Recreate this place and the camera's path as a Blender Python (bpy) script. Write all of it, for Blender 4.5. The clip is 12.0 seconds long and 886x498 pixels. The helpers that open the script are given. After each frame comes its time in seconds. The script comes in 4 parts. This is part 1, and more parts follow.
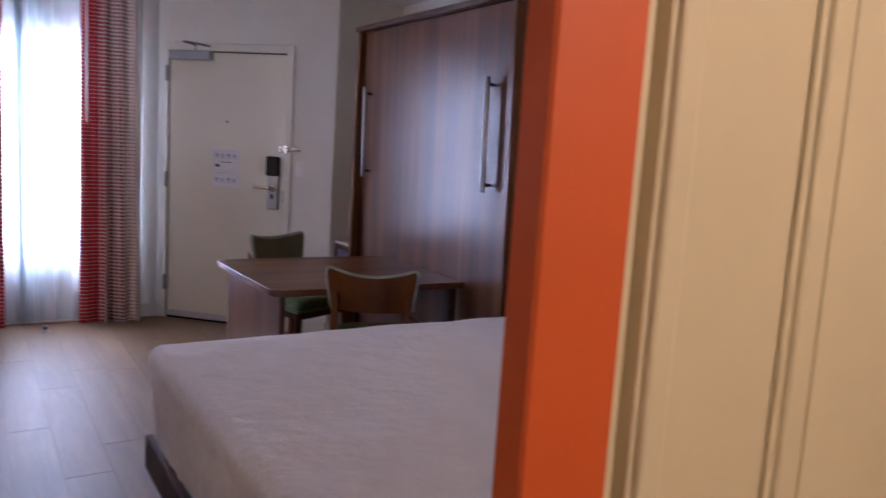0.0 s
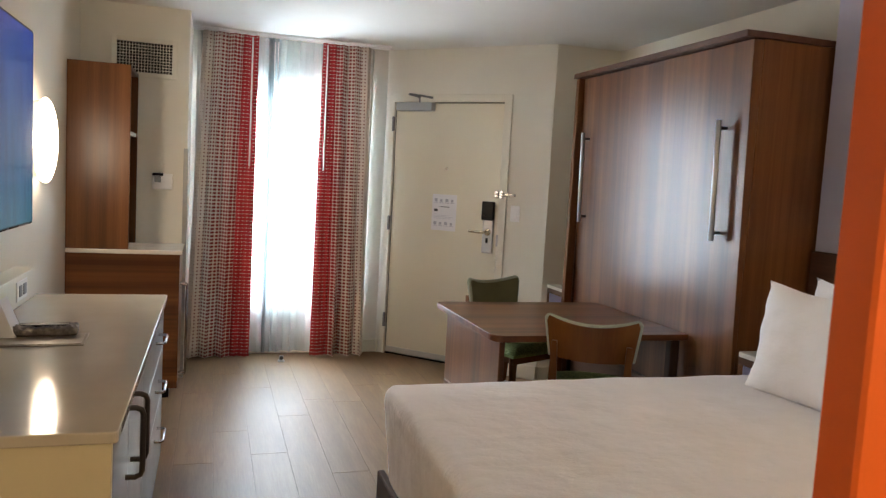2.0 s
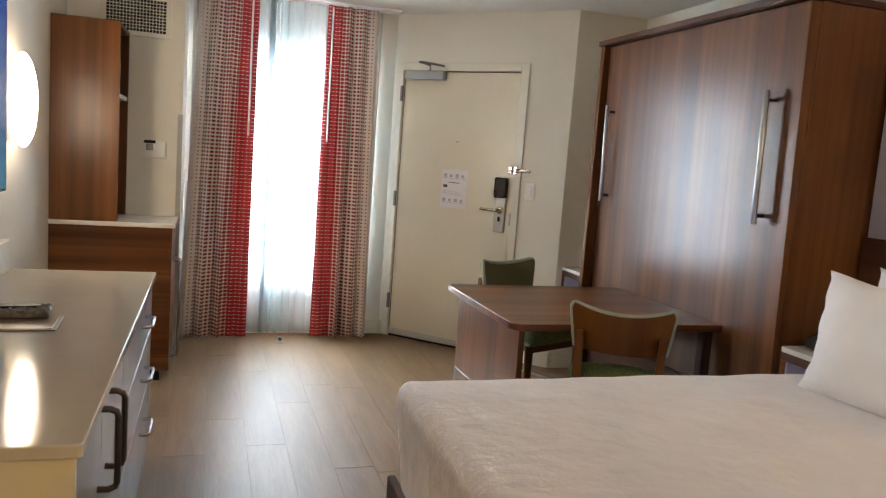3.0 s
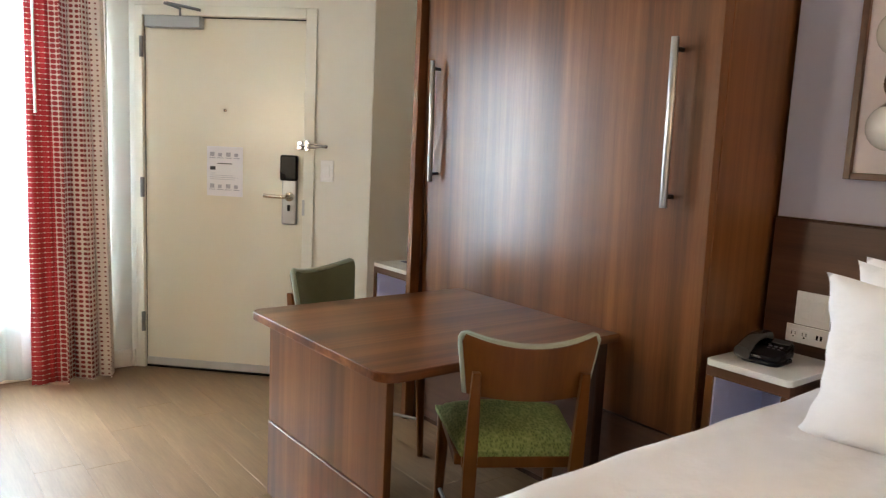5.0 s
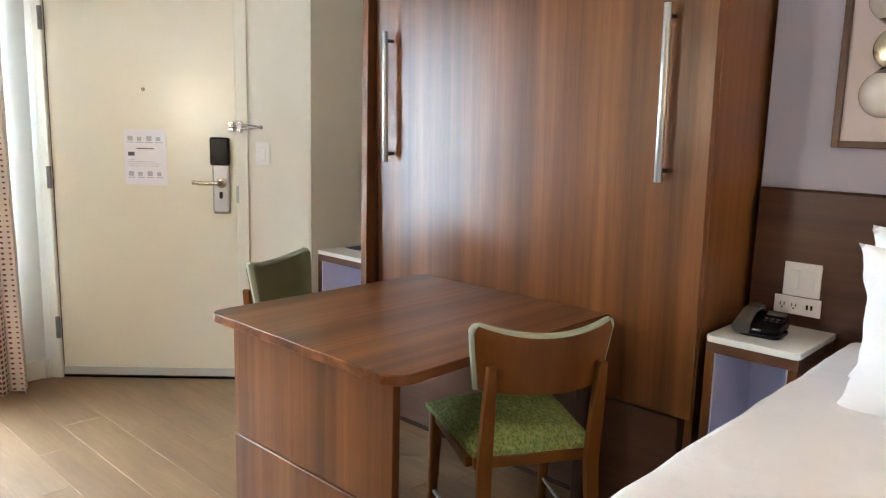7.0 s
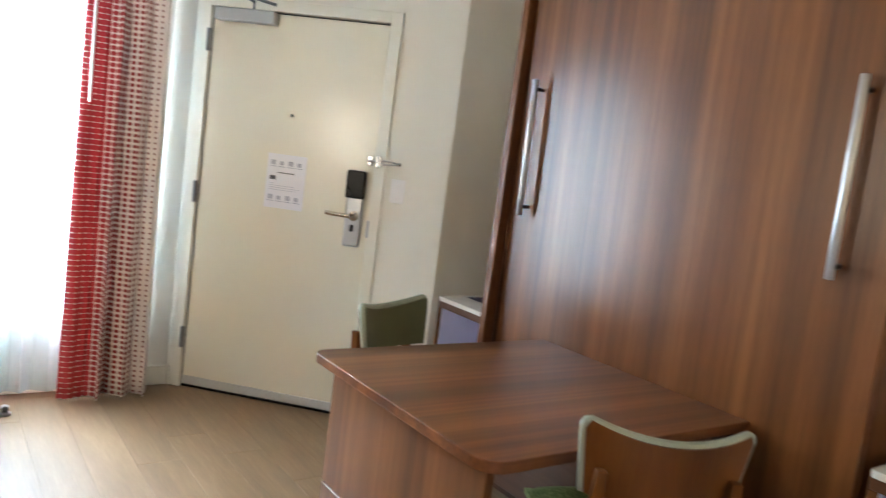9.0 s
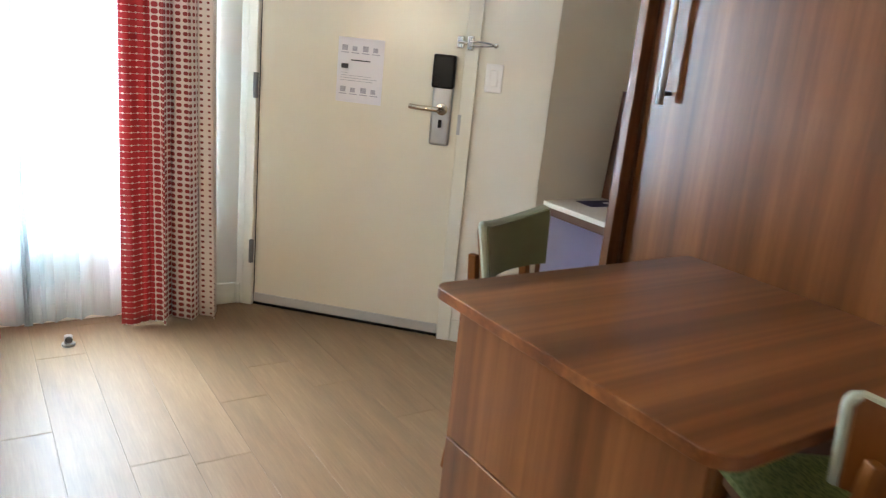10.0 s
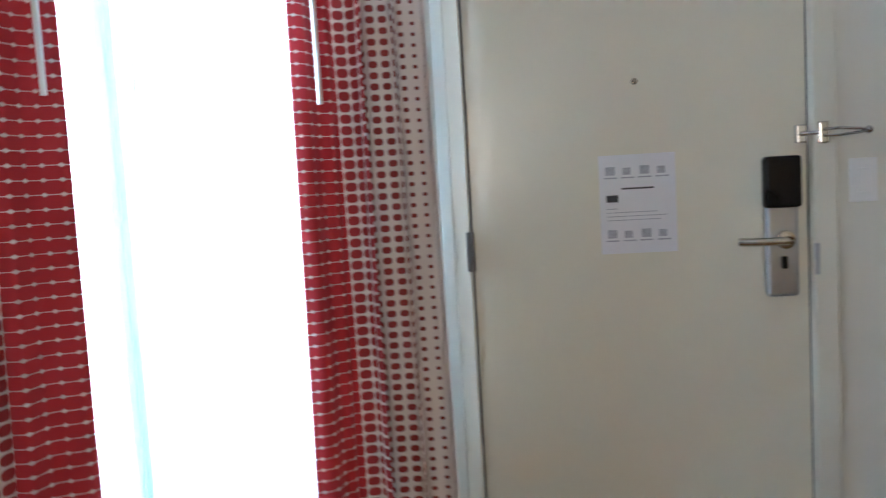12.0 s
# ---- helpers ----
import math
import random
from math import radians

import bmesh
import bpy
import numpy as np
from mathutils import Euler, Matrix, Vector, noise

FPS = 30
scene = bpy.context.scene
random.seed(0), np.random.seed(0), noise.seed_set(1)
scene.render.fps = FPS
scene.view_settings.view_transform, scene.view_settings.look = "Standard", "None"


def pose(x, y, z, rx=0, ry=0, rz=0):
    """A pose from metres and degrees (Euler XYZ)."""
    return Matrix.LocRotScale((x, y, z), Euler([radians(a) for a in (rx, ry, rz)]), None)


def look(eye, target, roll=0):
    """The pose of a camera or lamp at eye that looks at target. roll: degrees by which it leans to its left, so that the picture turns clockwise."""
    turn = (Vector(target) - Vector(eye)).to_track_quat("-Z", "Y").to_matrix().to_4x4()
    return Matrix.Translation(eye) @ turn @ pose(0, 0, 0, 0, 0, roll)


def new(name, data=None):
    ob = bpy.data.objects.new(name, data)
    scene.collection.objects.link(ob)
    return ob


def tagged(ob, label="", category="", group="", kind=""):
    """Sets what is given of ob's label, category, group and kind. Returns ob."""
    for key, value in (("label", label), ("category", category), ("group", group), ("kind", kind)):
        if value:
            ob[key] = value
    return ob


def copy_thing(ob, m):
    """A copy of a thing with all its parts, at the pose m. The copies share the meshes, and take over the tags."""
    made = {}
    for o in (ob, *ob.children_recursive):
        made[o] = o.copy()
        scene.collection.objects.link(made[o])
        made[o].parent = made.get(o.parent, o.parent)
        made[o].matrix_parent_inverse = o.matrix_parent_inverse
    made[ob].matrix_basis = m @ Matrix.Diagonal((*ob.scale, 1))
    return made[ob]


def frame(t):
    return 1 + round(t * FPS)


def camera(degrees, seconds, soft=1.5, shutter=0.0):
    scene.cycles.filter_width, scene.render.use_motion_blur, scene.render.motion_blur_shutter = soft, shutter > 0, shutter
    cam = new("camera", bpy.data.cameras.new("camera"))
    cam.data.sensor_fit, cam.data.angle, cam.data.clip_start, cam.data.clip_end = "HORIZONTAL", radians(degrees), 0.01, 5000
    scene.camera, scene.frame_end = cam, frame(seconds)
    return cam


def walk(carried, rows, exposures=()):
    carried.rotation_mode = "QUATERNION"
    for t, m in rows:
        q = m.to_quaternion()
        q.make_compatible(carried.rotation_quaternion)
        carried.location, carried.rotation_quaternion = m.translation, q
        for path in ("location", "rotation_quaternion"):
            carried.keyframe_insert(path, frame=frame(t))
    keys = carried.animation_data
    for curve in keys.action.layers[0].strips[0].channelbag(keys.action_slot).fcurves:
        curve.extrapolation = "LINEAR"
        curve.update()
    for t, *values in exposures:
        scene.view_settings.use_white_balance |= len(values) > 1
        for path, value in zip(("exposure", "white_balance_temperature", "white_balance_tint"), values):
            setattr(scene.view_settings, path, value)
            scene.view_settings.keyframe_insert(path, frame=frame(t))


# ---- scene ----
cam = camera(61.5, 12.0, soft=1.2, shutter=0.4)
PATH = [
    (0, (0.113, 0.308, 1.403), (1.19, 1.974, 1.147), 3.6),
    (0.5, (0.046, 0.313, 1.423), (0.895, 2.112, 1.213), 2.5),
    (1, (0.022, 0.326, 1.451), (0.726, 2.19, 1.278), 1.6),
    (1.5, (0.02, 0.33, 1.455), (0.653, 2.221, 1.297), 2.0),
    (2, (0.025, 0.358, 1.425), (0.621, 2.258, 1.246), 3.2),
    (2.5, (0.035, 0.492, 1.401), (0.616, 2.393, 1.179), 3.9),
    (2.7, (0.038, 0.556, 1.396), (0.622, 2.454, 1.162), 4.1),
    (4.3, (0.091, 1.39, 1.407), (1.097, 3.101, 1.16), 2.0),
    (4.5, (0.093, 1.509, 1.402), (1.211, 3.147, 1.144), 1.5),
    (5, (0.13, 1.775, 1.398), (1.35, 3.336, 1.12), 2.7),
    (5.5, (0.098, 1.959, 1.403), (1.428, 3.43, 1.138), 1.8),
    (6, (0.068, 2.085, 1.388), (1.505, 3.446, 1.096), 0.6),
    (6.5, (0.03, 2.119, 1.382), (1.463, 3.478, 1.062), 1.0),
    (6.7, (0.021, 2.126, 1.382), (1.446, 3.492, 1.061), 1.3),
    (8.3, (0.015, 2.174, 1.405), (1.52, 3.445, 1.059), 2.9),
    (8.5, (0.072, 2.183, 1.42), (1.492, 3.555, 1.106), 4.0),
    (9, (0.187, 2.261, 1.41), (1.348, 3.872, 1.173), 7.5),
    (9.5, (0.22, 2.474, 1.399), (1.229, 4.178, 1.119), 5.5),
    (10, (0.238, 2.847, 1.37), (1.311, 4.444, 0.824), 5.8),
    (10.5, (0.3, 3.242, 1.376), (1.339, 4.903, 0.973), 7.3),
    (11, (0.232, 3.712, 1.368), (1.304, 5.375, 1.072), 0.0),
    (11.2, (0.22, 3.895, 1.381), (1.398, 5.484, 1.081), -1.3),
    (11.5, (0.15, 4.181, 1.381), (1.336, 5.761, 1.073), -1.5),
    (12, (-0.027, 4.628, 1.258), (1.239, 6.168, 1.1), -3.3),
]
walk(cam, [(t, look(eye, target, roll)) for t, eye, target, roll in PATH],
     [(0, 0.4, 5500, 41), (0.5, 0.6, 6250, 37), (1.0, 0.78, 6300, 26), (1.5, 0.92, 6550, 22), (2.0, 1.1, 6550, 16), (4.5, 1.42, 6600, 15), (5.0, 1.7, 6500, 13),
      (6.0, 2.0, 6150, 12), (8.5, 2.08, 6300, 12), (9.0, 1.85, 6000, 11), (9.5, 1.82, 6150, 12), (10.5, 1.75, 6150, 13), (11.0, 1.62, 5900, 13), (11.5, 1.62, 5700, 12), (12, 1.05, 5350, 13)])
WINDOW_W, SCONCE_GLOW, HALL_W = 118.0, 11.0, 27.5

# ---- world and light ----
world = bpy.data.worlds.new("sky")
scene.world = world
world.use_nodes = True
wn = world.node_tree
sky = wn.nodes.new("ShaderNodeTexSky")
sky.sky_type, sky.sun_disc, sky.sun_elevation, sky.sun_rotation = "NISHITA", False, radians(48), radians(200)
wn.links.new(sky.outputs[0], wn.nodes["Background"].inputs[0])
wn.nodes["Background"].inputs[1].default_value = 0.12


def lamp(name, kind, m, energy, color, **more):
    data = bpy.data.lights.new(name, kind)
    data.energy, data.color = energy, color
    if kind == "AREA":
        data.shape, data.size, data.size_y = "RECTANGLE", more["size"], more["size_y"]
    elif kind == "POINT":
        data.shadow_soft_size = more["size"]
    else:
        data.angle = more["angle"]
    ob = new(name, data)
    ob.matrix_world = m
    return ob


CEIL = 2.448
WIN_Y = 6.30
lamp("sun", "SUN", look((-6, -10, 14), (0, 0, 0)), 2.0, (1, 0.95, 0.88), angle=radians(0.5))
lamp("window_daylight", "AREA", look((0.30, WIN_Y + 0.50, 1.28), (2.3, 4.8, 0.85)), WINDOW_W, (0.82, 0.935, 1.0), size=1.25, size_y=1.7).data.spread = radians(155)
lamp("hall_bulb", "POINT", pose(1.22, -0.62, CEIL - 0.30), HALL_W, (1.0, 0.79, 0.49), size=0.26)


# ---- materials ----
def nodes_of(name):
    m = bpy.data.materials.new(name)
    m.use_nodes = True
    nt = m.node_tree
    return m, nt, nt.nodes["Principled BSDF"]


def node(nt, kind, **ins):
    n = nt.nodes.new(kind)
    for k, v in ins.items():
        n.inputs[k].default_value = v
    return n


def ramp(nt, fac, stops):
    n = nt.nodes.new("ShaderNodeValToRGB")
    el = n.color_ramp.elements
    while len(el) < len(stops):
        el.new(0.5)
    for e, (p, c) in zip(el, stops):
        e.position, e.color = p, (*c, 1)
    nt.links.new(fac, n.inputs["Fac"])
    return n.outputs["Color"]


def coords(nt, scale=(1, 1, 1), kind="Object"):
    tc = nt.nodes.new("ShaderNodeTexCoord")
    mp = nt.nodes.new("ShaderNodeMapping")
    mp.inputs["Scale"].default_value = scale
    nt.links.new(tc.outputs[kind], mp.inputs["Vector"])
    return mp.outputs["Vector"]


def noise_of(nt, vec, scale, detail=4, rough=0.55):
    n = nt.nodes.new("ShaderNodeTexNoise")
    n.inputs["Scale"].default_value, n.inputs["Detail"].default_value, n.inputs["Roughness"].default_value = scale, detail, rough
    nt.links.new(vec, n.inputs["Vector"])
    return n.outputs["Fac"]


def bump_of(nt, height, strength, dist=0.002):
    b = nt.nodes.new("ShaderNodeBump")
    b.inputs["Strength"].default_value, b.inputs["Distance"].default_value = strength, dist
    nt.links.new(height, b.inputs["Height"])
    return b.outputs["Normal"]


def mul(c, f):
    return tuple(min(1, v * f) for v in c)


def plain(name, base, rough=0.5, metal=0.0, var=0.10, big=3.0, fine=120.0, bump=0.1, coat=0.0, spec=0.5):
    """Paint, plastic, stone or metal: stains at a large scale, grain at a fine one."""
    m, nt, p = nodes_of(name)
    v = coords(nt)
    n1, n2 = noise_of(nt, v, big, 3), noise_of(nt, v, fine, 2)
    mix = nt.nodes.new("ShaderNodeMath")
    mix.operation, mix.inputs[1].default_value = "MULTIPLY_ADD", 0.35
    nt.links.new(n2, mix.inputs[0])
    nt.links.new(n1, mix.inputs[2])
    nt.links.new(ramp(nt, mix.outputs[0], [(0.35, mul(base, 1 - var)), (1.0, mul(base, 1 + var))]), p.inputs["Base Color"])
    r = nt.nodes.new("ShaderNodeMapRange")
    r.inputs["To Min"].default_value, r.inputs["To Max"].default_value = max(0.02, rough - 0.06), min(1, rough + 0.06)
    nt.links.new(n1, r.inputs["Value"])
    nt.links.new(r.outputs[0], p.inputs["Roughness"])
    p.inputs["Metallic"].default_value = metal
    p.inputs["Coat Weight"].default_value = coat
    p.inputs["Specular IOR Level"].default_value = spec
    if bump:
        nt.links.new(bump_of(nt, n2, bump), p.inputs["Normal"])
    return m


def wood(name, grain, dark, mid, light, rough=0.34, size=1.0, spec=0.55, fine=0.24):
    """Laminate with a striped grain along one axis."""
    m, nt, p = nodes_of(name)
    info = nt.nodes.new("ShaderNodeObjectInfo")
    tc = nt.nodes.new("ShaderNodeTexCoord")
    shift = nt.nodes.new("ShaderNodeVectorMath")
    shift.operation = "ADD"
    rnd = nt.nodes.new("ShaderNodeVectorMath")
    rnd.operation = "SCALE"
    rnd.inputs[0].default_value = (3.1, 5.7, 2.3)
    nt.links.new(info.outputs["Random"], rnd.inputs["Scale"])
    nt.links.new(tc.outputs["Object"], shift.inputs[0])
    nt.links.new(rnd.outputs[0], shift.inputs[1])

    def scaled(a, b):
        mp = nt.nodes.new("ShaderNodeMapping")
        s = [a * size] * 3
        s["xyz".index(grain)] = b * size
        mp.inputs["Scale"].default_value = s
        nt.links.new(shift.outputs[0], mp.inputs["Vector"])
        return mp.outputs["Vector"]

    n1 = noise_of(nt, scaled(8.0, 0.12), 1.0, 3, 0.5)
    n2 = noise_of(nt, scaled(38, 0.30), 1.0, 2, 0.5)
    n3 = noise_of(nt, scaled(240, 9), 1.0, 3, 0.6)
    a = nt.nodes.new("ShaderNodeMath")
    a.operation, a.inputs[1].default_value = "MULTIPLY_ADD", 0.42
    nt.links.new(n2, a.inputs[0])
    nt.links.new(n1, a.inputs[2])
    b = nt.nodes.new("ShaderNodeMath")
    b.operation, b.inputs[1].default_value = "MULTIPLY_ADD", fine
    nt.links.new(n3, b.inputs[0])
    nt.links.new(a.outputs[0], b.inputs[2])
    tone = nt.nodes.new("ShaderNodeMath")
    tone.operation, tone.inputs[1].default_value = "MULTIPLY", 0.93 / (1.42 + fine)
    nt.links.new(b.outputs[0], tone.inputs[0])
    nt.links.new(ramp(nt, tone.outputs[0], [(0.34, dark), (0.47, mid), (0.60, light)]), p.inputs["Base Color"])
    p.inputs["Roughness"].default_value = rough
    p.inputs["Specular IOR Level"].default_value = spec
    if fine > 0.2:
        nt.links.new(bump_of(nt, n3, 0.03, 0.001), p.inputs["Normal"])
    return m


def cloth(name, base, weave=900.0, var=0.08, rough=0.9, wrinkle=0.0, stretch=(1.0, 2.4, 1.0)):
    m, nt, p = nodes_of(name)
    v = coords(nt)
    n1, n2 = noise_of(nt, v, 6, 4), noise_of(nt, v, weave, 2)
    nt.links.new(ramp(nt, n1, [(0.3, mul(base, 1 - var)), (0.7, mul(base, 1 + var))]), p.inputs["Base Color"])
    p.inputs["Roughness"].default_value = rough
    p.inputs["Sheen Weight"].default_value = 0.15
    if wrinkle:
        nt.links.new(bump_of(nt, noise_of(nt, coords(nt, stretch), 5, 7, 0.55), wrinkle, 0.04), p.inputs["Normal"])
    else:
        nt.links.new(bump_of(nt, n2, 0.25, 0.001), p.inputs["Normal"])
    return m


def glowing(name, color, strength):
    m, nt, p = nodes_of(name)
    p.inputs["Base Color"].default_value = (0.85, 0.85, 0.83, 1)
    p.inputs["Emission Color"].default_value = (*color, 1)
    p.inputs["Emission Strength"].default_value = strength
    return m


def patterned_seat(name):
    """Green woven upholstery with a small broken maze pattern."""
    m, nt, p = nodes_of(name)
    v = coords(nt)
    vo = nt.nodes.new("ShaderNodeTexVoronoi")
    vo.distance, vo.inputs["Scale"].default_value = "CHEBYCHEV", 105
    nt.links.new(coords(nt, (1.25, 0.6, 1)), vo.inputs["Vector"])
    nt.links.new(ramp(nt, vo.outputs["Distance"], [(0.12, (0.100, 0.135, 0.030)), (0.42, (0.205, 0.250, 0.062)), (0.75, (0.30, 0.340, 0.115))]), p.inputs["Base Color"])
    p.inputs["Roughness"].default_value = 0.75
    nt.links.new(bump_of(nt, vo.outputs["Distance"], 0.5, 0.002), p.inputs["Normal"])
    return m


CLOTH_W = 0.60


def curtain_cloth(name):
    """Off-white cloth printed with red dots that grow from the outer edge until they run together at the inner one. UV in metres and share of width."""
    m, nt, p = nodes_of(name)
    uv = nt.nodes.new("ShaderNodeUVMap")
    uv.uv_map = "print"
    sep = nt.nodes.new("ShaderNodeSeparateXYZ")
    nt.links.new(uv.outputs[0], sep.inputs[0])

    def m1(op, a, b=None, c=None):
        n = nt.nodes.new("ShaderNodeMath")
        n.operation = op
        for i, x in enumerate((a, b, c)):
            if x is None:
                continue
            if isinstance(x, (int, float)):
                n.inputs[i].default_value = x
            else:
                nt.links.new(x, n.inputs[i])
        return n.outputs[0]

    cell = 0.0265
    cu = m1("SUBTRACT", m1("FRACT", m1("ADD", m1("DIVIDE", sep.outputs[0], cell), 0.5)), 0.5)
    cv = m1("SUBTRACT", m1("FRACT", m1("DIVIDE", sep.outputs[1], cell)), 0.5)
    tall = m1("MULTIPLY", cv, 1.12)
    d = m1("POWER", m1("ADD", m1("POWER", m1("ABSOLUTE", cu), 2.6), m1("POWER", m1("ABSOLUTE", tall), 2.6)), 0.385)
    ku, kv = m1("SUBTRACT", 0.5, m1("ABSOLUTE", cu)), m1("SUBTRACT", 0.5, m1("ABSOLUTE", cv))
    dk = m1("MINIMUM", m1("ADD", m1("MULTIPLY", ku, 0.75), m1("MULTIPLY", kv, 1.1)), m1("ADD", m1("MULTIPLY", kv, 4.2), 0.055))
    share = m1("DIVIDE", sep.outputs[0], CLOTH_W)
    rad = nt.nodes.new("ShaderNodeFloatCurve")
    cur = rad.mapping.curves[0]
    cur.points[0].location, cur.points[1].location = (0, 0.47), (1, 0.07)
    for pt in ((0.20, 0.46), (0.50, 0.37), (0.70, 0.30), (0.83, 0.20), (0.91, 0.11)):
        cur.points.new(*pt)
    rad.mapping.update()
    nt.links.new(share, rad.inputs["Value"])
    dots = m1("MULTIPLY", m1("SUBTRACT", rad.outputs[0], d), 9.0)
    holes = m1("MULTIPLY", m1("SUBTRACT", dk, 0.17), 9.0)
    inner = m1("LESS_THAN", share, 0.195)
    edge = m1("ADD", m1("MULTIPLY", inner, holes), m1("MULTIPLY", m1("SUBTRACT", 1.0, inner), dots))
    mask = nt.nodes.new("ShaderNodeClamp")
    nt.links.new(m1("ADD", edge, 0.5), mask.inputs[0])
    mix = nt.nodes.new("ShaderNodeMix")
    mix.data_type = "RGBA"
    nt.links.new(mask.outputs[0], mix.inputs["Factor"])
    tone = ramp(nt, share, [(0.19, (0.48, 0.028, 0.036)), (0.22, (0.36, 0.034, 0.038)), (0.9, (0.22, 0.042, 0.036))])
    mix.inputs["A"].default_value = (0.78, 0.68, 0.615, 1)
    nt.links.new(tone, mix.inputs["B"])
    fine = noise_of(nt, coords(nt), 700, 2)
    nt.links.new(mix.outputs["Result"], p.inputs["Base Color"])
    p.inputs["Roughness"].default_value = 0.85
    p.inputs["Sheen Weight"].default_value = 0.1
    nt.links.new(bump_of(nt, fine, 0.2, 0.001), p.inputs["Normal"])
    tr = nt.nodes.new("ShaderNodeBsdfTranslucent")
    nt.links.new(mix.outputs["Result"], tr.inputs["Color"])
    ms = nt.nodes.new("ShaderNodeMixShader")
    ms.inputs[0].default_value = 0.07
    nt.links.new(p.outputs[0], ms.inputs[1])
    nt.links.new(tr.outputs[0], ms.inputs[2])
    nt.links.new(ms.outputs[0], nt.nodes["Material Output"].inputs[0])
    return m


# tint below 1 darkens the cloth, used to shade the bunched edge
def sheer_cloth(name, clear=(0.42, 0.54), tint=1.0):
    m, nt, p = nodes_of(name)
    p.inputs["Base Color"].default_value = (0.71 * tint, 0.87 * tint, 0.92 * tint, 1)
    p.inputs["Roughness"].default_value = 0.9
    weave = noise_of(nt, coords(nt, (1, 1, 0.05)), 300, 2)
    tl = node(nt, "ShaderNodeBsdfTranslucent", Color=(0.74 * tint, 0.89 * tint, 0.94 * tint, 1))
    tp = nt.nodes.new("ShaderNodeBsdfTransparent")
    a, b = nt.nodes.new("ShaderNodeMixShader"), nt.nodes.new("ShaderNodeMixShader")
    a.inputs[0].default_value = 0.50
    nt.links.new(p.outputs[0], a.inputs[1])
    nt.links.new(tl.outputs[0], a.inputs[2])
    r = nt.nodes.new("ShaderNodeMapRange")
    r.inputs["To Min"].default_value, r.inputs["To Max"].default_value = clear
    nt.links.new(weave, r.inputs["Value"])
    nt.links.new(r.outputs[0], b.inputs[0])
    nt.links.new(a.outputs[0], b.inputs[1])
    nt.links.new(tp.outputs[0], b.inputs[2])
    nt.links.new(b.outputs[0], nt.nodes["Material Output"].inputs[0])
    return m


def glass(name):
    m, nt, p = nodes_of(name)
    p.inputs["Base Color"].default_value = (0.95, 0.98, 0.97, 1)
    p.inputs["Roughness"].default_value = 0.02
    p.inputs["Transmission Weight"].default_value = 1.0
    p.inputs["IOR"].default_value = 1.45
    return m


def tv_screen(name):
    """A lit screen: blue menu with soft columns."""
    m, nt, p = nodes_of(name)
    v = coords(nt, (1, 9, 1))
    n = noise_of(nt, v, 2.2, 3)
    tc = nt.nodes.new("ShaderNodeTexCoord")
    sp = nt.nodes.new("ShaderNodeSeparateXYZ")
    nt.links.new(tc.outputs["Generated"], sp.inputs[0])
    mx = nt.nodes.new("ShaderNodeMix")
    mx.data_type = "RGBA"
    nt.links.new(sp.outputs[2], mx.inputs["Factor"])
    nt.links.new(ramp(nt, n, [(0.3, (0.006, 0.040, 0.075)), (0.5, (0.006, 0.085, 0.13)), (0.7, (0.012, 0.13, 0.17))]), mx.inputs["A"])
    nt.links.new(ramp(nt, n, [(0.3, (0.006, 0.022, 0.12)), (0.7, (0.010, 0.045, 0.22))]), mx.inputs["B"])
    nt.links.new(mx.outputs["Result"], p.inputs["Emission Color"])
    p.inputs["Emission Strength"].default_value = 0.62
    p.inputs["Base Color"].default_value = (0.01, 0.01, 0.012, 1)
    p.inputs["Roughness"].default_value = 0.15
    return m


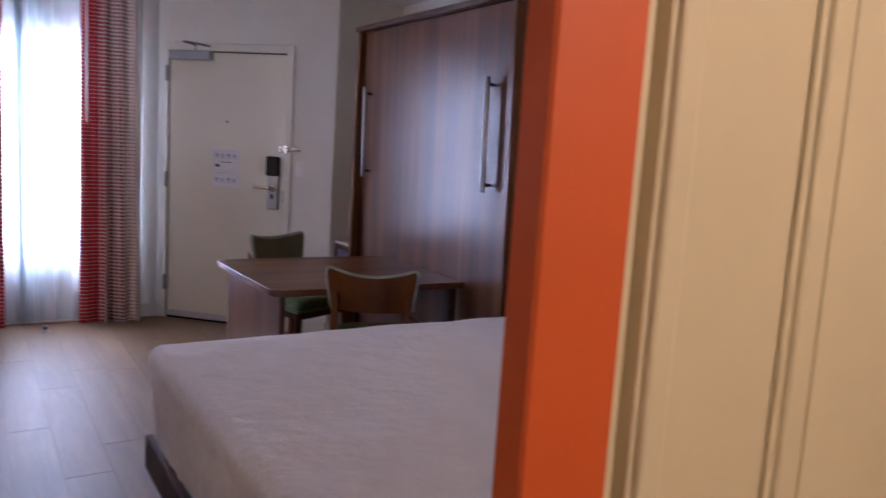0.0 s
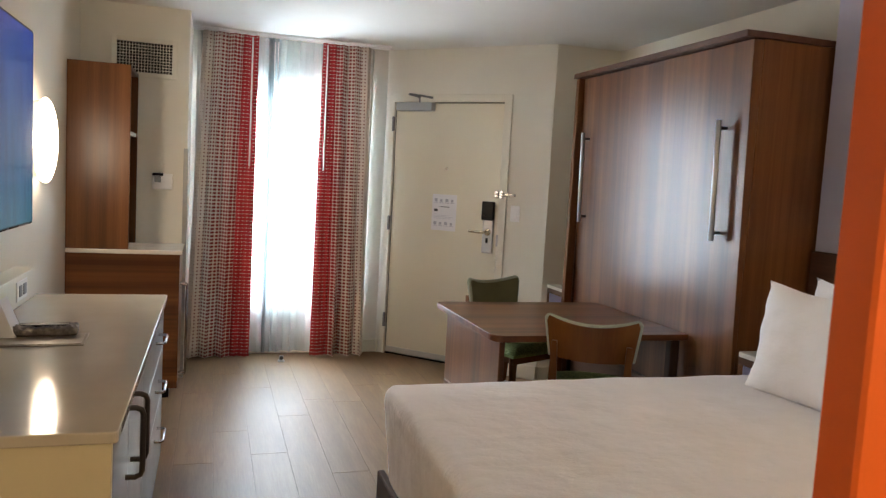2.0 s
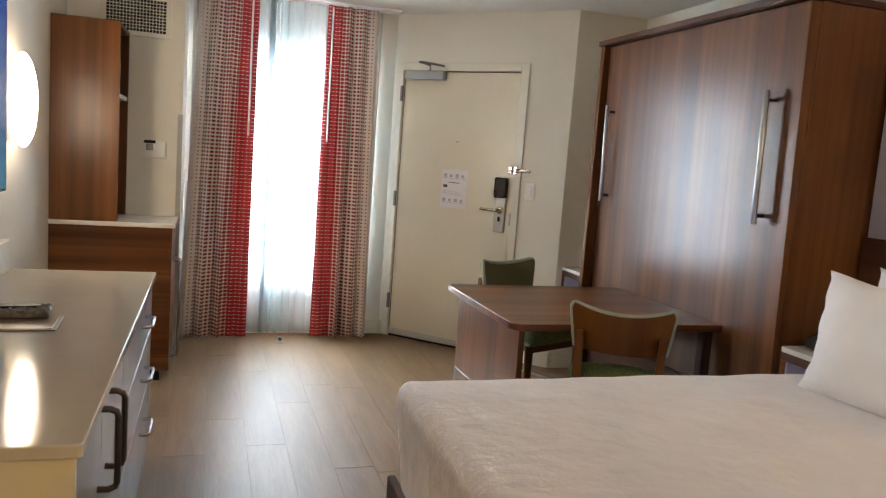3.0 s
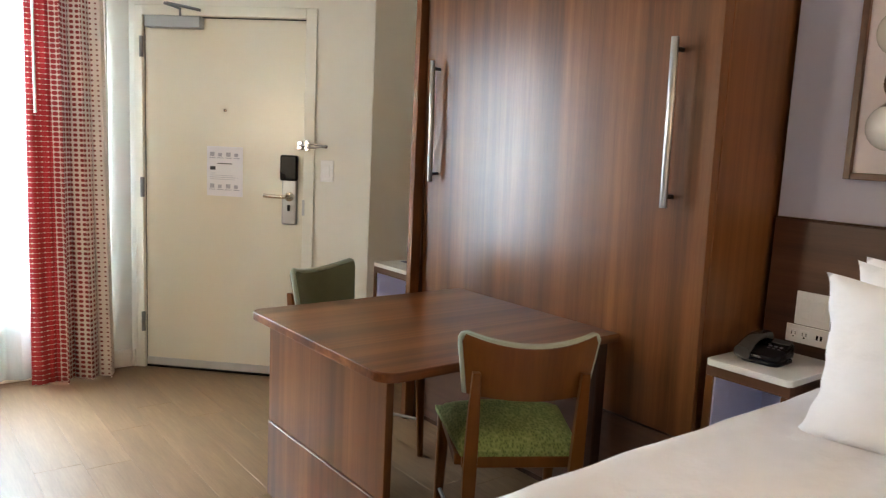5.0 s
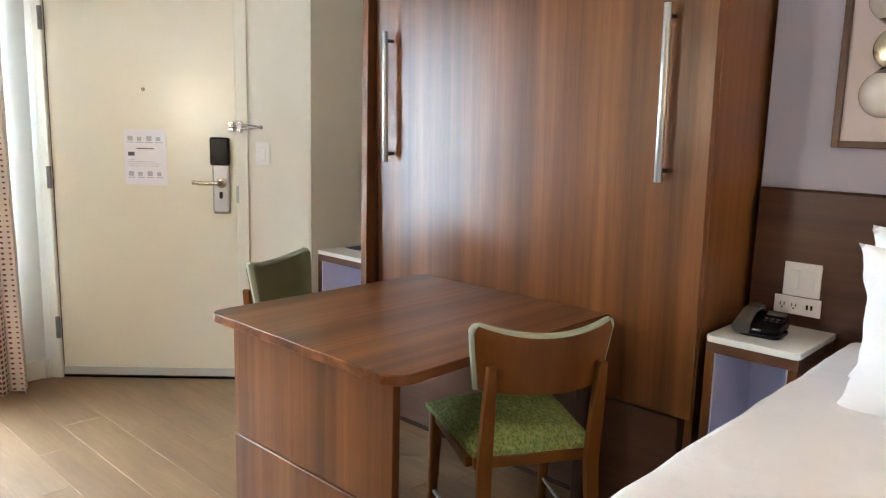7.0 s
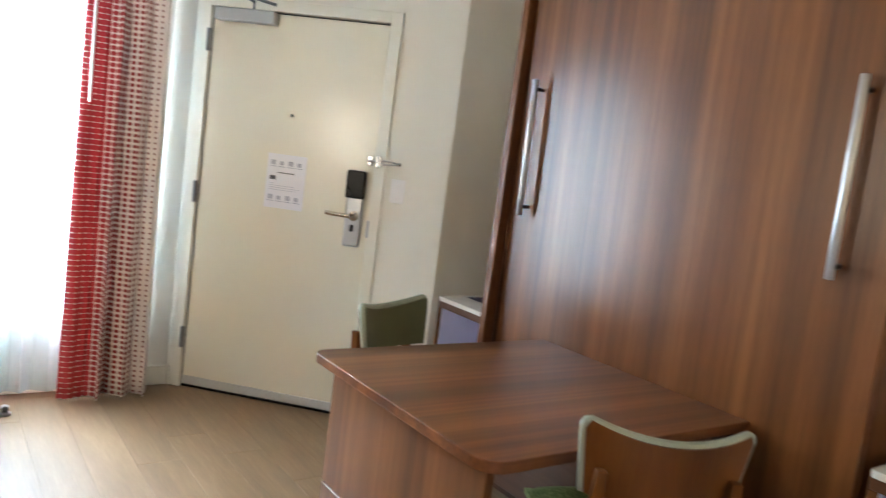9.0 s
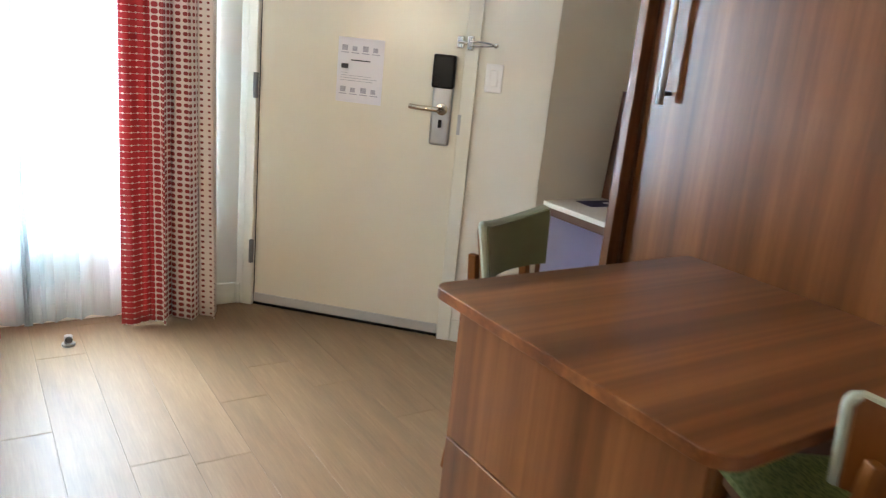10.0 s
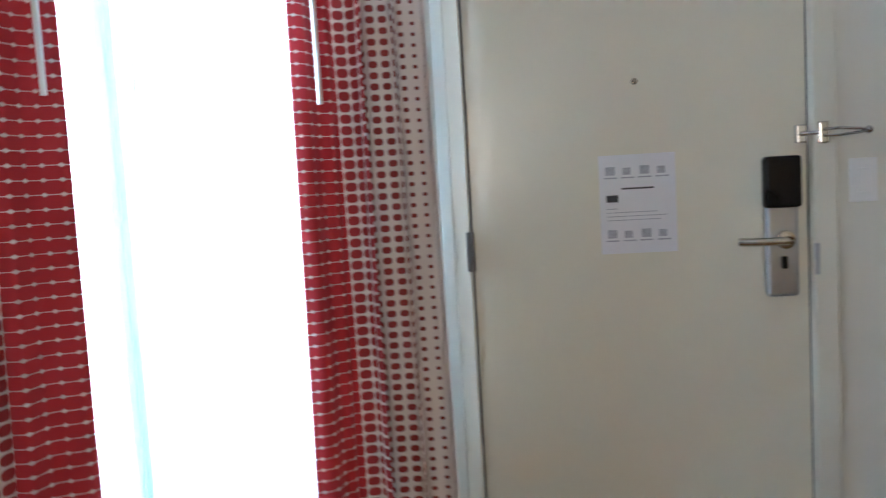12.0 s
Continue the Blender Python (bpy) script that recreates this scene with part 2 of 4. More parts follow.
def plank_tile(name):
    """Wood-look porcelain plank, each with a shade of its own."""
    m, nt, p = nodes_of(name)
    info = nt.nodes.new("ShaderNodeObjectInfo")
    tc = nt.nodes.new("ShaderNodeTexCoord")
    ad = nt.nodes.new("ShaderNodeVectorMath")
    ad.operation = "MULTIPLY_ADD"
    ad.inputs[0].default_value = (1, 1, 1)
    sc = nt.nodes.new("ShaderNodeVectorMath")
    sc.operation, sc.inputs[0].default_value = "SCALE", (7, 13, 3)
    nt.links.new(info.outputs["Random"], sc.inputs["Scale"])
    nt.links.new(tc.outputs["Object"], ad.inputs[1])
    nt.links.new(sc.outputs[0], ad.inputs[2])
    mp = nt.nodes.new("ShaderNodeMapping")
    mp.inputs["Scale"].default_value = (16, 1.8, 1)
    nt.links.new(ad.outputs[0], mp.inputs["Vector"])
    n1 = noise_of(nt, mp.outputs[0], 1.0, 6, 0.65)
    mp2 = nt.nodes.new("ShaderNodeMapping")
    mp2.inputs["Scale"].default_value = (150, 9, 1)
    nt.links.new(ad.outputs[0], mp2.inputs["Vector"])
    n2 = noise_of(nt, mp2.outputs[0], 1.0, 3, 0.6)
    a = nt.nodes.new("ShaderNodeMath")
    a.operation, a.inputs[1].default_value = "MULTIPLY_ADD", 0.4
    nt.links.new(n2, a.inputs[0])
    nt.links.new(n1, a.inputs[2])
    b = nt.nodes.new("ShaderNodeMath")
    b.operation, b.inputs[1].default_value = "MULTIPLY_ADD", 0.16
    nt.links.new(info.outputs["Random"], b.inputs[0])
    nt.links.new(a.outputs[0], b.inputs[2])
    nt.links.new(ramp(nt, b.outputs[0], [(0.45, (0.165, 0.096, 0.047)), (0.8, (0.235, 0.142, 0.071)), (1.0, (0.285, 0.178, 0.093))]), p.inputs["Base Color"])
    r = nt.nodes.new("ShaderNodeMapRange")
    r.inputs["To Min"].default_value, r.inputs["To Max"].default_value = 0.42, 0.58
    nt.links.new(n1, r.inputs["Value"])
    nt.links.new(r.outputs[0], p.inputs["Roughness"])
    p.inputs["Specular IOR Level"].default_value = 0.48
    nt.links.new(bump_of(nt, a.outputs[0], 0.14, 0.002), p.inputs["Normal"])
    return m


M_WALL = plain("wall_paint", (0.79, 0.765, 0.685), 0.6, var=0.03, fine=260, bump=0.12)
M_CEIL = plain("ceiling_paint", (0.82, 0.81, 0.78), 0.8, var=0.03, fine=200, bump=0.15)
M_DOOR = plain("door_paint", (0.79, 0.745, 0.62), 0.25, var=0.02, big=0.7, fine=60, bump=0.03)
M_TRIM = plain("trim_paint", (0.77, 0.745, 0.655), 0.4, var=0.03, bump=0.03)
M_LAVENDER = plain("lavender_paint", (0.56, 0.56, 0.73), 0.6, var=0.03, fine=260, bump=0.12)
M_ORANGE = plain("orange_paint", (0.66, 0.110, 0.010), 0.45, var=0.05, fine=220, bump=0.10)
M_CREAM = plain("cream_paint", (0.72, 0.64, 0.43), 0.4, var=0.03, bump=0.04)
M_WOOD = wood("walnut_laminate_upright", "z", (0.078, 0.0265, 0.0066), (0.148, 0.052, 0.014), (0.225, 0.090, 0.028), 0.30, spec=0.44)
M_WOODX = wood("walnut_laminate_crosswise", "x", (0.080, 0.026, 0.0075), (0.150, 0.052, 0.0155), (0.235, 0.092, 0.029), 0.30, 1.5, spec=0.32, fine=0.05)
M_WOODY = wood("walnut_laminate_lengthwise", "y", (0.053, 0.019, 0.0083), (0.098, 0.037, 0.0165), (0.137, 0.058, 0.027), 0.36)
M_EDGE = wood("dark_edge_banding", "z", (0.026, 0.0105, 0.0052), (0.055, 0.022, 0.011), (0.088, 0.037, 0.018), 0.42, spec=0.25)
M_CHAIRWOOD = wood("chair_wood", "z", (0.098, 0.032, 0.0046), (0.142, 0.048, 0.0072), (0.185, 0.066, 0.0110), 0.40, 0.5, spec=0.22)
M_STEEL = plain("brushed_steel", (0.46, 0.47, 0.49), 0.30, 1.0, var=0.05, fine=300, bump=0.05)
M_CHROME = plain("chrome", (0.48, 0.48, 0.49), 0.20, 1.0, var=0.02, bump=0)
M_DARKMETAL = plain("dark_metal", (0.09, 0.08, 0.075), 0.35, 1.0, var=0.1)
M_GREYMETAL = plain("grey_painted_metal", (0.25, 0.26, 0.28), 0.4, 0.5, var=0.05)
M_HINGE = plain("dull_steel_hinge", (0.20, 0.20, 0.21), 0.45, 0.6, var=0.1)
M_CLOSER = plain("grey_closer_enamel", (0.40, 0.42, 0.45), 0.4, var=0.04)
M_SWEEP = plain("anodised_aluminium", (0.55, 0.55, 0.54), 0.5, 0.25, var=0.06)
M_NICKEL = plain("satin_nickel", (0.62, 0.58, 0.50), 0.26, 1.0, var=0.05)
M_HANDSET = plain("satin_graphite_plastic", (0.10, 0.095, 0.09), 0.25, 0.3, var=0.05, bump=0.02)
M_KEY = plain("grey_key_plastic", (0.20, 0.20, 0.21), 0.4, var=0.05, bump=0)
M_BLACK = plain("black_plastic", (0.004, 0.004, 0.005), 0.28, var=0.1, bump=0.03, spec=0.2)
M_WHITE = plain("white_plastic", (0.87, 0.86, 0.85), 0.35, var=0.02, bump=0.02)
M_STONE = plain("white_quartz", (0.76, 0.73, 0.68), 0.16, var=0.04, big=14, fine=400, bump=0.01)
M_GREYTOP = plain("glossy_taupe_quartz", (0.50, 0.46, 0.40), 0.10, var=0.04, big=9, fine=400, bump=0.01)
M_WHITEBOX = plain("white_laminate", (0.76, 0.76, 0.97), 0.4, var=0.03, bump=0.03)
M_LACQUER = plain("grey_lacquer", (0.36, 0.36, 0.40), 0.22, var=0.03, bump=0.02)
M_CREAMLAC = plain("cream_lacquer", (0.62, 0.56, 0.40), 0.4, var=0.03, bump=0.03)
M_SHEET = cloth("white_bed_linen", (0.89, 0.86, 0.89), var=0.03, wrinkle=0.40, stretch=(1.2, 1.6, 1.0))
M_PILLOW = cloth("white_pillow_cotton", (0.91, 0.90, 0.93), var=0.02, wrinkle=0.28, stretch=(1.0, 1.3, 1.0))
M_OLIVE = cloth("olive_upholstery", (0.115, 0.122, 0.062), 800, 0.12, 0.7)
M_SAGE = plain("sage_edge_welt", (0.33, 0.37, 0.30), 0.45, var=0.06)
M_SEAT = patterned_seat("green_patterned_fabric")
M_CURTAIN = curtain_cloth("red_dotted_curtain_fabric")
M_LINING = cloth("curtain_lining", (0.72, 0.70, 0.66), 700, 0.04)
M_SHEER = sheer_cloth("white_sheer_fabric")
# same sheer, denser; shade of the bunched layers is put into its colour
M_SHADEDFOLD = sheer_cloth("shade_tinted_bunched_sheer", (0.02, 0.09), 0.55)
M_FRAME = plain("grey_window_frame", (0.26, 0.34, 0.38), 0.5, var=0.04)
M_GLASS = glass("window_glass")
M_PAPER = plain("paper", (0.80, 0.79, 0.82), 0.7, var=0.02, bump=0.02)
M_INK = plain("grey_print", (0.43, 0.43, 0.49), 0.7, var=0.3, big=200, bump=0)
M_DARKINK = plain("dark_print", (0.05, 0.05, 0.06), 0.7, var=0.2, bump=0)
M_NAVY = plain("navy_card", (0.022, 0.018, 0.062), 0.6, var=0.5, big=40, bump=0, spec=0.2)
M_BRASS = plain("aged_nickel", (0.36, 0.33, 0.27), 0.22, 1.0, var=0.08)
M_OPAL = plain("opal_glass", (0.80, 0.77, 0.76), 0.12, var=0.01, bump=0)
M_ART = plain("pale_art_print", (0.85, 0.78, 0.84), 0.5, var=0.05, big=4)
M_SCREEN = tv_screen("tv_screen")
M_GLOW = glowing("lit_opal_diffuser", (1.0, 0.82, 0.58), SCONCE_GLOW)
# glow of the added, unseen sconce near the bed
M_BEDFILL = glowing("added_bed_light_globe", (1.0, 0.78, 0.50), 10.0)
M_HALLGLOW = glowing("lit_hall_diffuser", (1.0, 0.82, 0.55), 5.0)
M_GROUT = plain("light_grout", (0.215, 0.148, 0.088), 0.7, var=0.08, bump=0.2)
M_PLANK = plank_tile("wood_look_tile")
M_FOLDER = plain("taupe_leather", (0.20, 0.155, 0.11), 0.30, var=0.12, big=20, fine=300, bump=0.1)
M_SLEEVE = plain("glossy_dark_film", (0.13, 0.115, 0.11), 0.09, var=0.4, big=60, bump=0.05, coat=0.6)
M_RUBBER = plain("grey_rubber", (0.05, 0.05, 0.05), 0.7)
M_GROUND = plain("pale_paving", (0.45, 0.43, 0.40), 0.9, var=0.1)


# ---- building helpers ----
def part(name, bm, material, parent=None, label="", smooth=False, m=None):
    """Links a bmesh as one mesh object, under a thing or a part."""
    me = bpy.data.meshes.new(name)
    bm.normal_update()
    bm.to_mesh(me)
    bm.free()
    me.materials.append(material)
    if smooth:
        for f in me.polygons:
            f.use_smooth = True
        me.set_sharp_from_angle(angle=radians(40))
    ob = new(name, me)
    if parent:
        ob.parent = parent
    if m is not None:
        ob.matrix_local = m
    if label:
        ob["label"] = label
    return ob


def thing(name, label, category, m=None, group="", kind=""):
    ob = new(name)
    ob.empty_display_size = 0.1
    if m is not None:
        ob.matrix_world = m
    return tagged(ob, label, category, group, kind)


def box(x0, x1, y0, y1, z0, z1, bevel=0.002, seg=1, into=None):
    bm = into or bmesh.new()
    geo = bmesh.ops.create_cube(bm, size=1)["verts"]
    for v in geo:
        v.co = Vector((x0 + (v.co.x + 0.5) * (x1 - x0), y0 + (v.co.y + 0.5) * (y1 - y0), z0 + (v.co.z + 0.5) * (z1 - z0)))
    if bevel:
        edges = list({e for v in geo for e in v.link_edges})
        bmesh.ops.bevel(bm, geom=edges, offset=bevel, segments=seg, affect="EDGES", profile=0.5)
    return bm


def rod(p0, p1, r0, r1=None, seg=16, into=None, bevel=0.0):
    bm = into or bmesh.new()
    p0, p1 = Vector(p0), Vector(p1)
    d = p1 - p0
    m = Matrix.Translation((p0 + p1) / 2) @ d.to_track_quat("Z", "Y").to_matrix().to_4x4()
    made = bmesh.ops.create_cone(bm, cap_ends=True, segments=seg, radius1=r0, radius2=r0 if r1 is None else r1, depth=d.length, matrix=m)["verts"]
    if bevel:
        rims = [e for e in {e for v in made for e in v.link_edges} if any(len(f.verts) > 4 for f in e.link_faces)]
        bmesh.ops.bevel(bm, geom=rims, offset=bevel, segments=2, affect="EDGES", profile=0.5)
    return bm


def tube(points, r, seg=10, into=None):
    """A bent round bar through points."""
    bm = into or bmesh.new()
    pts = [Vector(p) for p in points]
    rings = []
    for i, p in enumerate(pts):
        a, b = pts[max(0, i - 1)], pts[min(len(pts) - 1, i + 1)]
        q = (b - a).to_track_quat("Z", "Y")
        rings.append([bm.verts.new(p + q @ Vector((r * math.cos(2 * math.pi * k / seg), r * math.sin(2 * math.pi * k / seg), 0))) for k in range(seg)])
    for ra, rb in zip(rings, rings[1:]):
        ang = [(ra[0].co - v.co).length for v in rb]
        off = ang.index(min(ang))
        for k in range(seg):
            bm.faces.new((ra[k], ra[(k + 1) % seg], rb[(k + 1 + off) % seg], rb[(k + off) % seg]))
    bm.faces.new(rings[0][::-1])
    bm.faces.new(rings[-1])
    bmesh.ops.recalc_face_normals(bm, faces=bm.faces)
    return bm


def ball(c, r, scale=(1, 1, 1), seg=24, into=None):
    bm = into or bmesh.new()
    bmesh.ops.create_uvsphere(bm, u_segments=seg, v_segments=seg // 2, radius=r, matrix=Matrix.Translation(c) @ Matrix.Diagonal((*scale, 1)))
    return bm


def slab(outline, z0, z1, bevel=0.0, seg=2):
    """A flat plate with the given outline."""
    bm = bmesh.new()
    face = bm.faces.new([bm.verts.new((x, y, z0)) for x, y in outline])
    up = bmesh.ops.extrude_face_region(bm, geom=[face])["geom"]
    bmesh.ops.translate(bm, verts=[v for v in up if isinstance(v, bmesh.types.BMVert)], vec=(0, 0, z1 - z0))
    bmesh.ops.recalc_face_normals(bm, faces=bm.faces)
    if bevel:
        rim = [e for e in bm.edges if abs(e.verts[0].co.z - e.verts[1].co.z) < 1e-6]
        bmesh.ops.bevel(bm, geom=rim, offset=bevel, segments=seg, affect="EDGES", profile=0.5)
    return bm


def rounded(x0, x1, y0, y1, radii, n=6):
    """Outline of a rectangle whose corners (x0y0, x1y0, x1y1, x0y1) are rounded."""
    pts = []
    for (cx, cy, sx, sy, a0), r in zip(((x0, y0, 1, 1, 180), (x1, y0, -1, 1, 270), (x1, y1, -1, -1, 0), (x0, y1, 1, -1, 90)), radii):
        if r <= 0:
            pts.append((cx, cy))
            continue
        for k in range(n + 1):
            a = radians(a0 + 90 * k / n)
            pts.append((cx + sx * r + r * math.cos(a), cy + sy * r + r * math.sin(a)))
    return pts


def structure(name, bm, material, label, category, m=None):
    ob = part(name, bm, material, m=m)
    return tagged(ob, label, category, kind="structure")


# ---- the setting ----
MD = pose(1.35, 6.298, 0, 0, 0, -45)          # the entrance wall: x along it, y outwards
LEFT, RIGHT, HEAD = -0.79, 2.86, 2.71

floor = structure("floor", box(-0.9, 3.0, -3.7, 6.42, -0.12, -0.0012, 0), M_GROUT, "wood-look tile plank floor with thin light grout lines", "floor")
structure("ceiling", box(-0.9, 3.0, -3.7, 6.42, CEIL, CEIL + 0.12, 0), M_CEIL, "smooth white painted ceiling", "ceiling")
structure("wall_west", box(-0.9, LEFT, -3.7, 5.62, 0, CEIL, 0), M_WALL, "warm white painted wall behind the dresser", "wall")
structure("wall_chase", box(-0.9, -0.135, 5.62, 6.42, 0, CEIL, 0.004), M_WALL, "painted boxed-out wall with vent and thermostat", "wall")
bm = box(-0.135, 0.10, WIN_Y, 6.42, 0, CEIL, 0)
box(1.10, 1.352, WIN_Y, 6.42, 0, CEIL, 0, into=bm)
box(0.10, 1.10, WIN_Y, 6.42, 0, 0.43, 0, into=bm)
box(0.10, 1.10, WIN_Y, 6.42, 2.06, CEIL, 0, into=bm)
structure("wall_north", bm, M_WALL, "painted wall with a tall window behind curtains", "wall")
bm = box(-0.02, 0.08, 0, 0.12, 0, CEIL, 0)
box(1.03, 1.412, 0, 0.12, 0, CEIL, 0, into=bm)
box(0.08, 1.03, 0, 0.12, 2.04, CEIL, 0, into=bm)
structure("wall_entrance", bm, M_WALL, "slanted warm white wall around the entrance door", "wall", MD)
structure("wall_alcove", box(2.352, 3.0, 5.30, 5.42, 0, CEIL, 0), M_WALL, "shaded painted end wall of the desk alcove", "wall")
structure("wall_east", box(RIGHT, 3.0, 3.14, 5.30, 0, CEIL, 0), M_WALL, "painted wall behind the wall bed and desk", "wall")
structure("wall_headboard", box(HEAD, 3.0, 0.916, 3.14, 0, CEIL, 0), M_LAVENDER, "lavender grey painted wall behind the bed", "wall")
structure("wall_partition_orange", box(0.586, 0.711, 0.866, 0.916, 0, CEIL, 0.004), M_ORANGE, "bright orange painted end of the partition wall", "wall")
bm = box(0.711, 0.726, 0.874, 0.916, 0, CEIL, 0)
box(0.726, 0.742, 0.893, 0.916, 0, CEIL, 0, into=bm)
box(1.64, 3.0, 0.876, 0.916, 0, CEIL, 0, into=bm)
box(0.742, 1.64, 0.903, 0.916, 0, CEIL, 0, into=bm)
box(0.742, 1.64, 0.876, 0.903, 2.10, CEIL, 0, into=bm)
structure("wall_partition", bm, M_CREAM, "cream painted partition wall around a closet door", "wall")
structure("wall_hall_east", box(1.7, 1.82, -3.7, 0.866, 0, CEIL, 0), M_CREAM, "cream painted hall wall", "wall")
structure("wall_hall_south", box(-0.78, 1.7, -3.7, -3.6, 0, CEIL, 0), M_CREAM, "cream painted hall end wall", "wall")

# baseboards and corner guard
bm = box(1.095, 1.41, -0.014, 0, 0, 0.105, 0.003)
box(-0.0, 0.02, -0.014, 0, 0, 0.105, 0.003, into=bm)
structure("baseboard", bm, M_TRIM, "painted baseboard beside the entrance door", "baseboard", MD)
structure("baseboard_window", box(-0.13, 1.34, WIN_Y - 0.014, WIN_Y, 0, 0.105, 0.003), M_TRIM, "painted baseboard under the window", "baseboard")
structure("baseboard_alcove", box(2.36, 2.88, 5.286, 5.30, 0, 0.105, 0.003), M_TRIM, "painted baseboard in the desk alcove", "baseboard")
bm = box(-0.160, -0.132, 5.616, 5.620, 0.0, 1.55, 0.001)
box(-0.135, -0.131, 5.616, 5.645, 0.0, 1.55, 0.001, into=bm)
structure("trim_corner_guard", bm, M_STEEL, "thin metal corner guard on the wall edge", "corner guard")

# closet door in the partition, cream panelled
door2 = tagged(new("door_2"), "cream panelled closet door in a moulded casing", "door", kind="structure")
part("casing", box(0.742, 0.752, 0.866, 0.902, 0, 2.12, 0.003, 2), M_CREAM, door2)
part("casing", box(0.7525, 0.793, 0.858, 0.902, 0, 2.12, 0.006, 2), M_CREAM, door2)
part("door_leaf", box(0.797, 1.622, 0.881, 0.901, 0.01, 2.08, 0.003), M_CREAM, door2)
part("moulding", box(1.024, 1.040, 0.873, 0.881, 0.12, 1.98, 0.003, 2), M_CREAM, door2)
part("moulding", box(1.0405, 1.092, 0.866, 0.881, 0.12, 1.98, 0.007, 3), M_CREAM, door2)
part("raised_panel", box(1.108, 1.582, 0.874, 0.881, 0.14, 1.96, 0.004, 2), M_CREAM, door2)

# window
win = tagged(new("window_1"), "tall bright window with a grey frame behind sheer curtains", "window", kind="structure")
for a, b, c, d in ((0.10, 0.15, 0.43, 2.06), (1.05, 1.10, 0.43, 2.06), (0.15, 1.05, 0.43, 0.48), (0.15, 1.05, 2.01, 2.06)):
    part("window_frame", box(a, b, 6.34, 6.40, c, d, 0.003), M_FRAME, win)
part("mullion", box(0.408, 0.455, 6.345, 6.395, 0.4805, 2.0095, 0.003), M_FRAME, win)
part("window_sill", box(0.09, 1.11, 6.285, 6.34, 0.41, 0.43, 0.004, 2), M_TRIM, win)
for x0, x1 in ((0.1505, 0.4075), (0.4555, 1.0495)):
    pane = part("pane", box(x0, x1, 6.365, 6.371, 0.4805, 2.0095, 0), M_GLASS, win)
    pane.visible_shadow = False

# ---- the entrance door ----
door = tagged(new("door_1"), "cream painted flush hotel door, closed, with metal fittings", "door", kind="structure")
door.matrix_world = MD @ pose(0.0, 0.014, 0)
part("door_leaf", box(0.0845, 1.0265, 0.004, 0.05, 0.014, 2.031, 0.002), M_DOOR, door)
part("door_frame", box(0.030, 0.078, -0.020, 0.11, 0, 2.095, 0.003), M_TRIM, door)
part("door_frame", box(1.032, 1.094, -0.028, 0.11, 0, 2.095, 0.003), M_TRIM, door)
part("door_frame", box(0.078, 1.032, -0.028, 0.11, 2.038, 2.095, 0.003), M_TRIM, door)
for x0, x1, z0, z1 in ((0.0785, 0.0840, 0.012, 2.0375), (1.0270, 1.0315, 0.012, 2.0375), (0.0845, 1.0265, 2.0315, 2.0375)):
    part("gasket", box(x0, x1, 0.0055, 0.054, z0, z1, 0), M_RUBBER, door, "black rubber door seal")
part("door_stop", box(0.08, 1.03, 0.055, 0.075, 0.0, 2.038, 0.001), M_TRIM, door)
part("threshold", box(0.08, 1.03, 0.0, 0.12, -0.004, 0.010, 0.002), M_BLACK, door, "dark threshold strip")
part("door_sweep", box(0.086, 1.024, -0.004, 0.0035, 0.016, 0.062, 0.001), M_SWEEP, door, "grey metal door sweep")
for z in (1.865, 1.075, 0.282):
    h = part("hinge", rod((0.079, -0.030, z - 0.057), (0.079, -0.030, z + 0.057), 0.0115, bevel=0.002), M_HINGE, door, smooth=True)
closer = part("closer_body", box(0.115, 0.44, -0.066, -0.0005, 1.968, 2.032, 0.006, 2), M_CLOSER, door, "grey metal door closer")
part("closer_arm", tube([(0.31, -0.03, 2.032), (0.31, -0.03, 2.074), (0.29, -0.09, 2.082), (0.275, -0.135, 2.084), (0.29, -0.14, 2.084), (0.36, -0.085, 2.078), (0.43, -0.032, 2.068)], 0.008, 8), M_GREYMETAL, closer)
part("peephole", rod((0.562, 0.004, 1.531), (0.562, -0.004, 1.531), 0.009, seg=18, bevel=0.001), M_BRASS, door, smooth=True)
lockp = part("lock_plate", box(0.905, 0.995, -0.018, 0.0035, 0.905, 1.165, 0.012, 3), M_STEEL, door, "brushed steel lock plate")
part("card_reader", box(0.900, 0.998, -0.040, -0.001, 1.155, 1.298, 0.010, 3), M_BLACK, door, "black card reader")
part("handle_rose", rod((0.955, -0.018, 1.066), (0.955, -0.034, 1.066), 0.026, seg=24, bevel=0.003), M_NICKEL, lockp, smooth=True)
part("lever", tube([(0.955, -0.030, 1.066), (0.955, -0.060, 1.066), (0.945, -0.070, 1.066), (0.90, -0.072, 1.066), (0.85, -0.068, 1.066), (0.818, -0.062, 1.068)], 0.0115, 12), M_NICKEL, lockp, smooth=True)
part("thumb_turn", box(0.944, 0.958, -0.034, -0.018, 0.985, 1.020, 0.003, 2), M_BLACK, lockp)
part("strike_plate", box(1.0295, 1.044, -0.0305, -0.0285, 0.965, 1.052, 0.0005), M_STEEL, door)
latch = part("swing_latch_base", box(1.042, 1.068, -0.044, -0.0285, 1.325, 1.385, 0.004, 2), M_CHROME, door, "chrome swing bar latch")
part("swing_bar", tube([(1.055, -0.046, 1.362), (1.09, -0.052, 1.364), (1.15, -0.052, 1.358), (1.163, -0.052, 1.354), (1.15, -0.052, 1.350), (1.09, -0.052, 1.344), (1.055, -0.046, 1.346)], 0.004, 8), M_CHROME, latch, smooth=True)
part("ball_end", ball((1.166, -0.052, 1.354), 0.011), M_CHROME, latch, smooth=True)
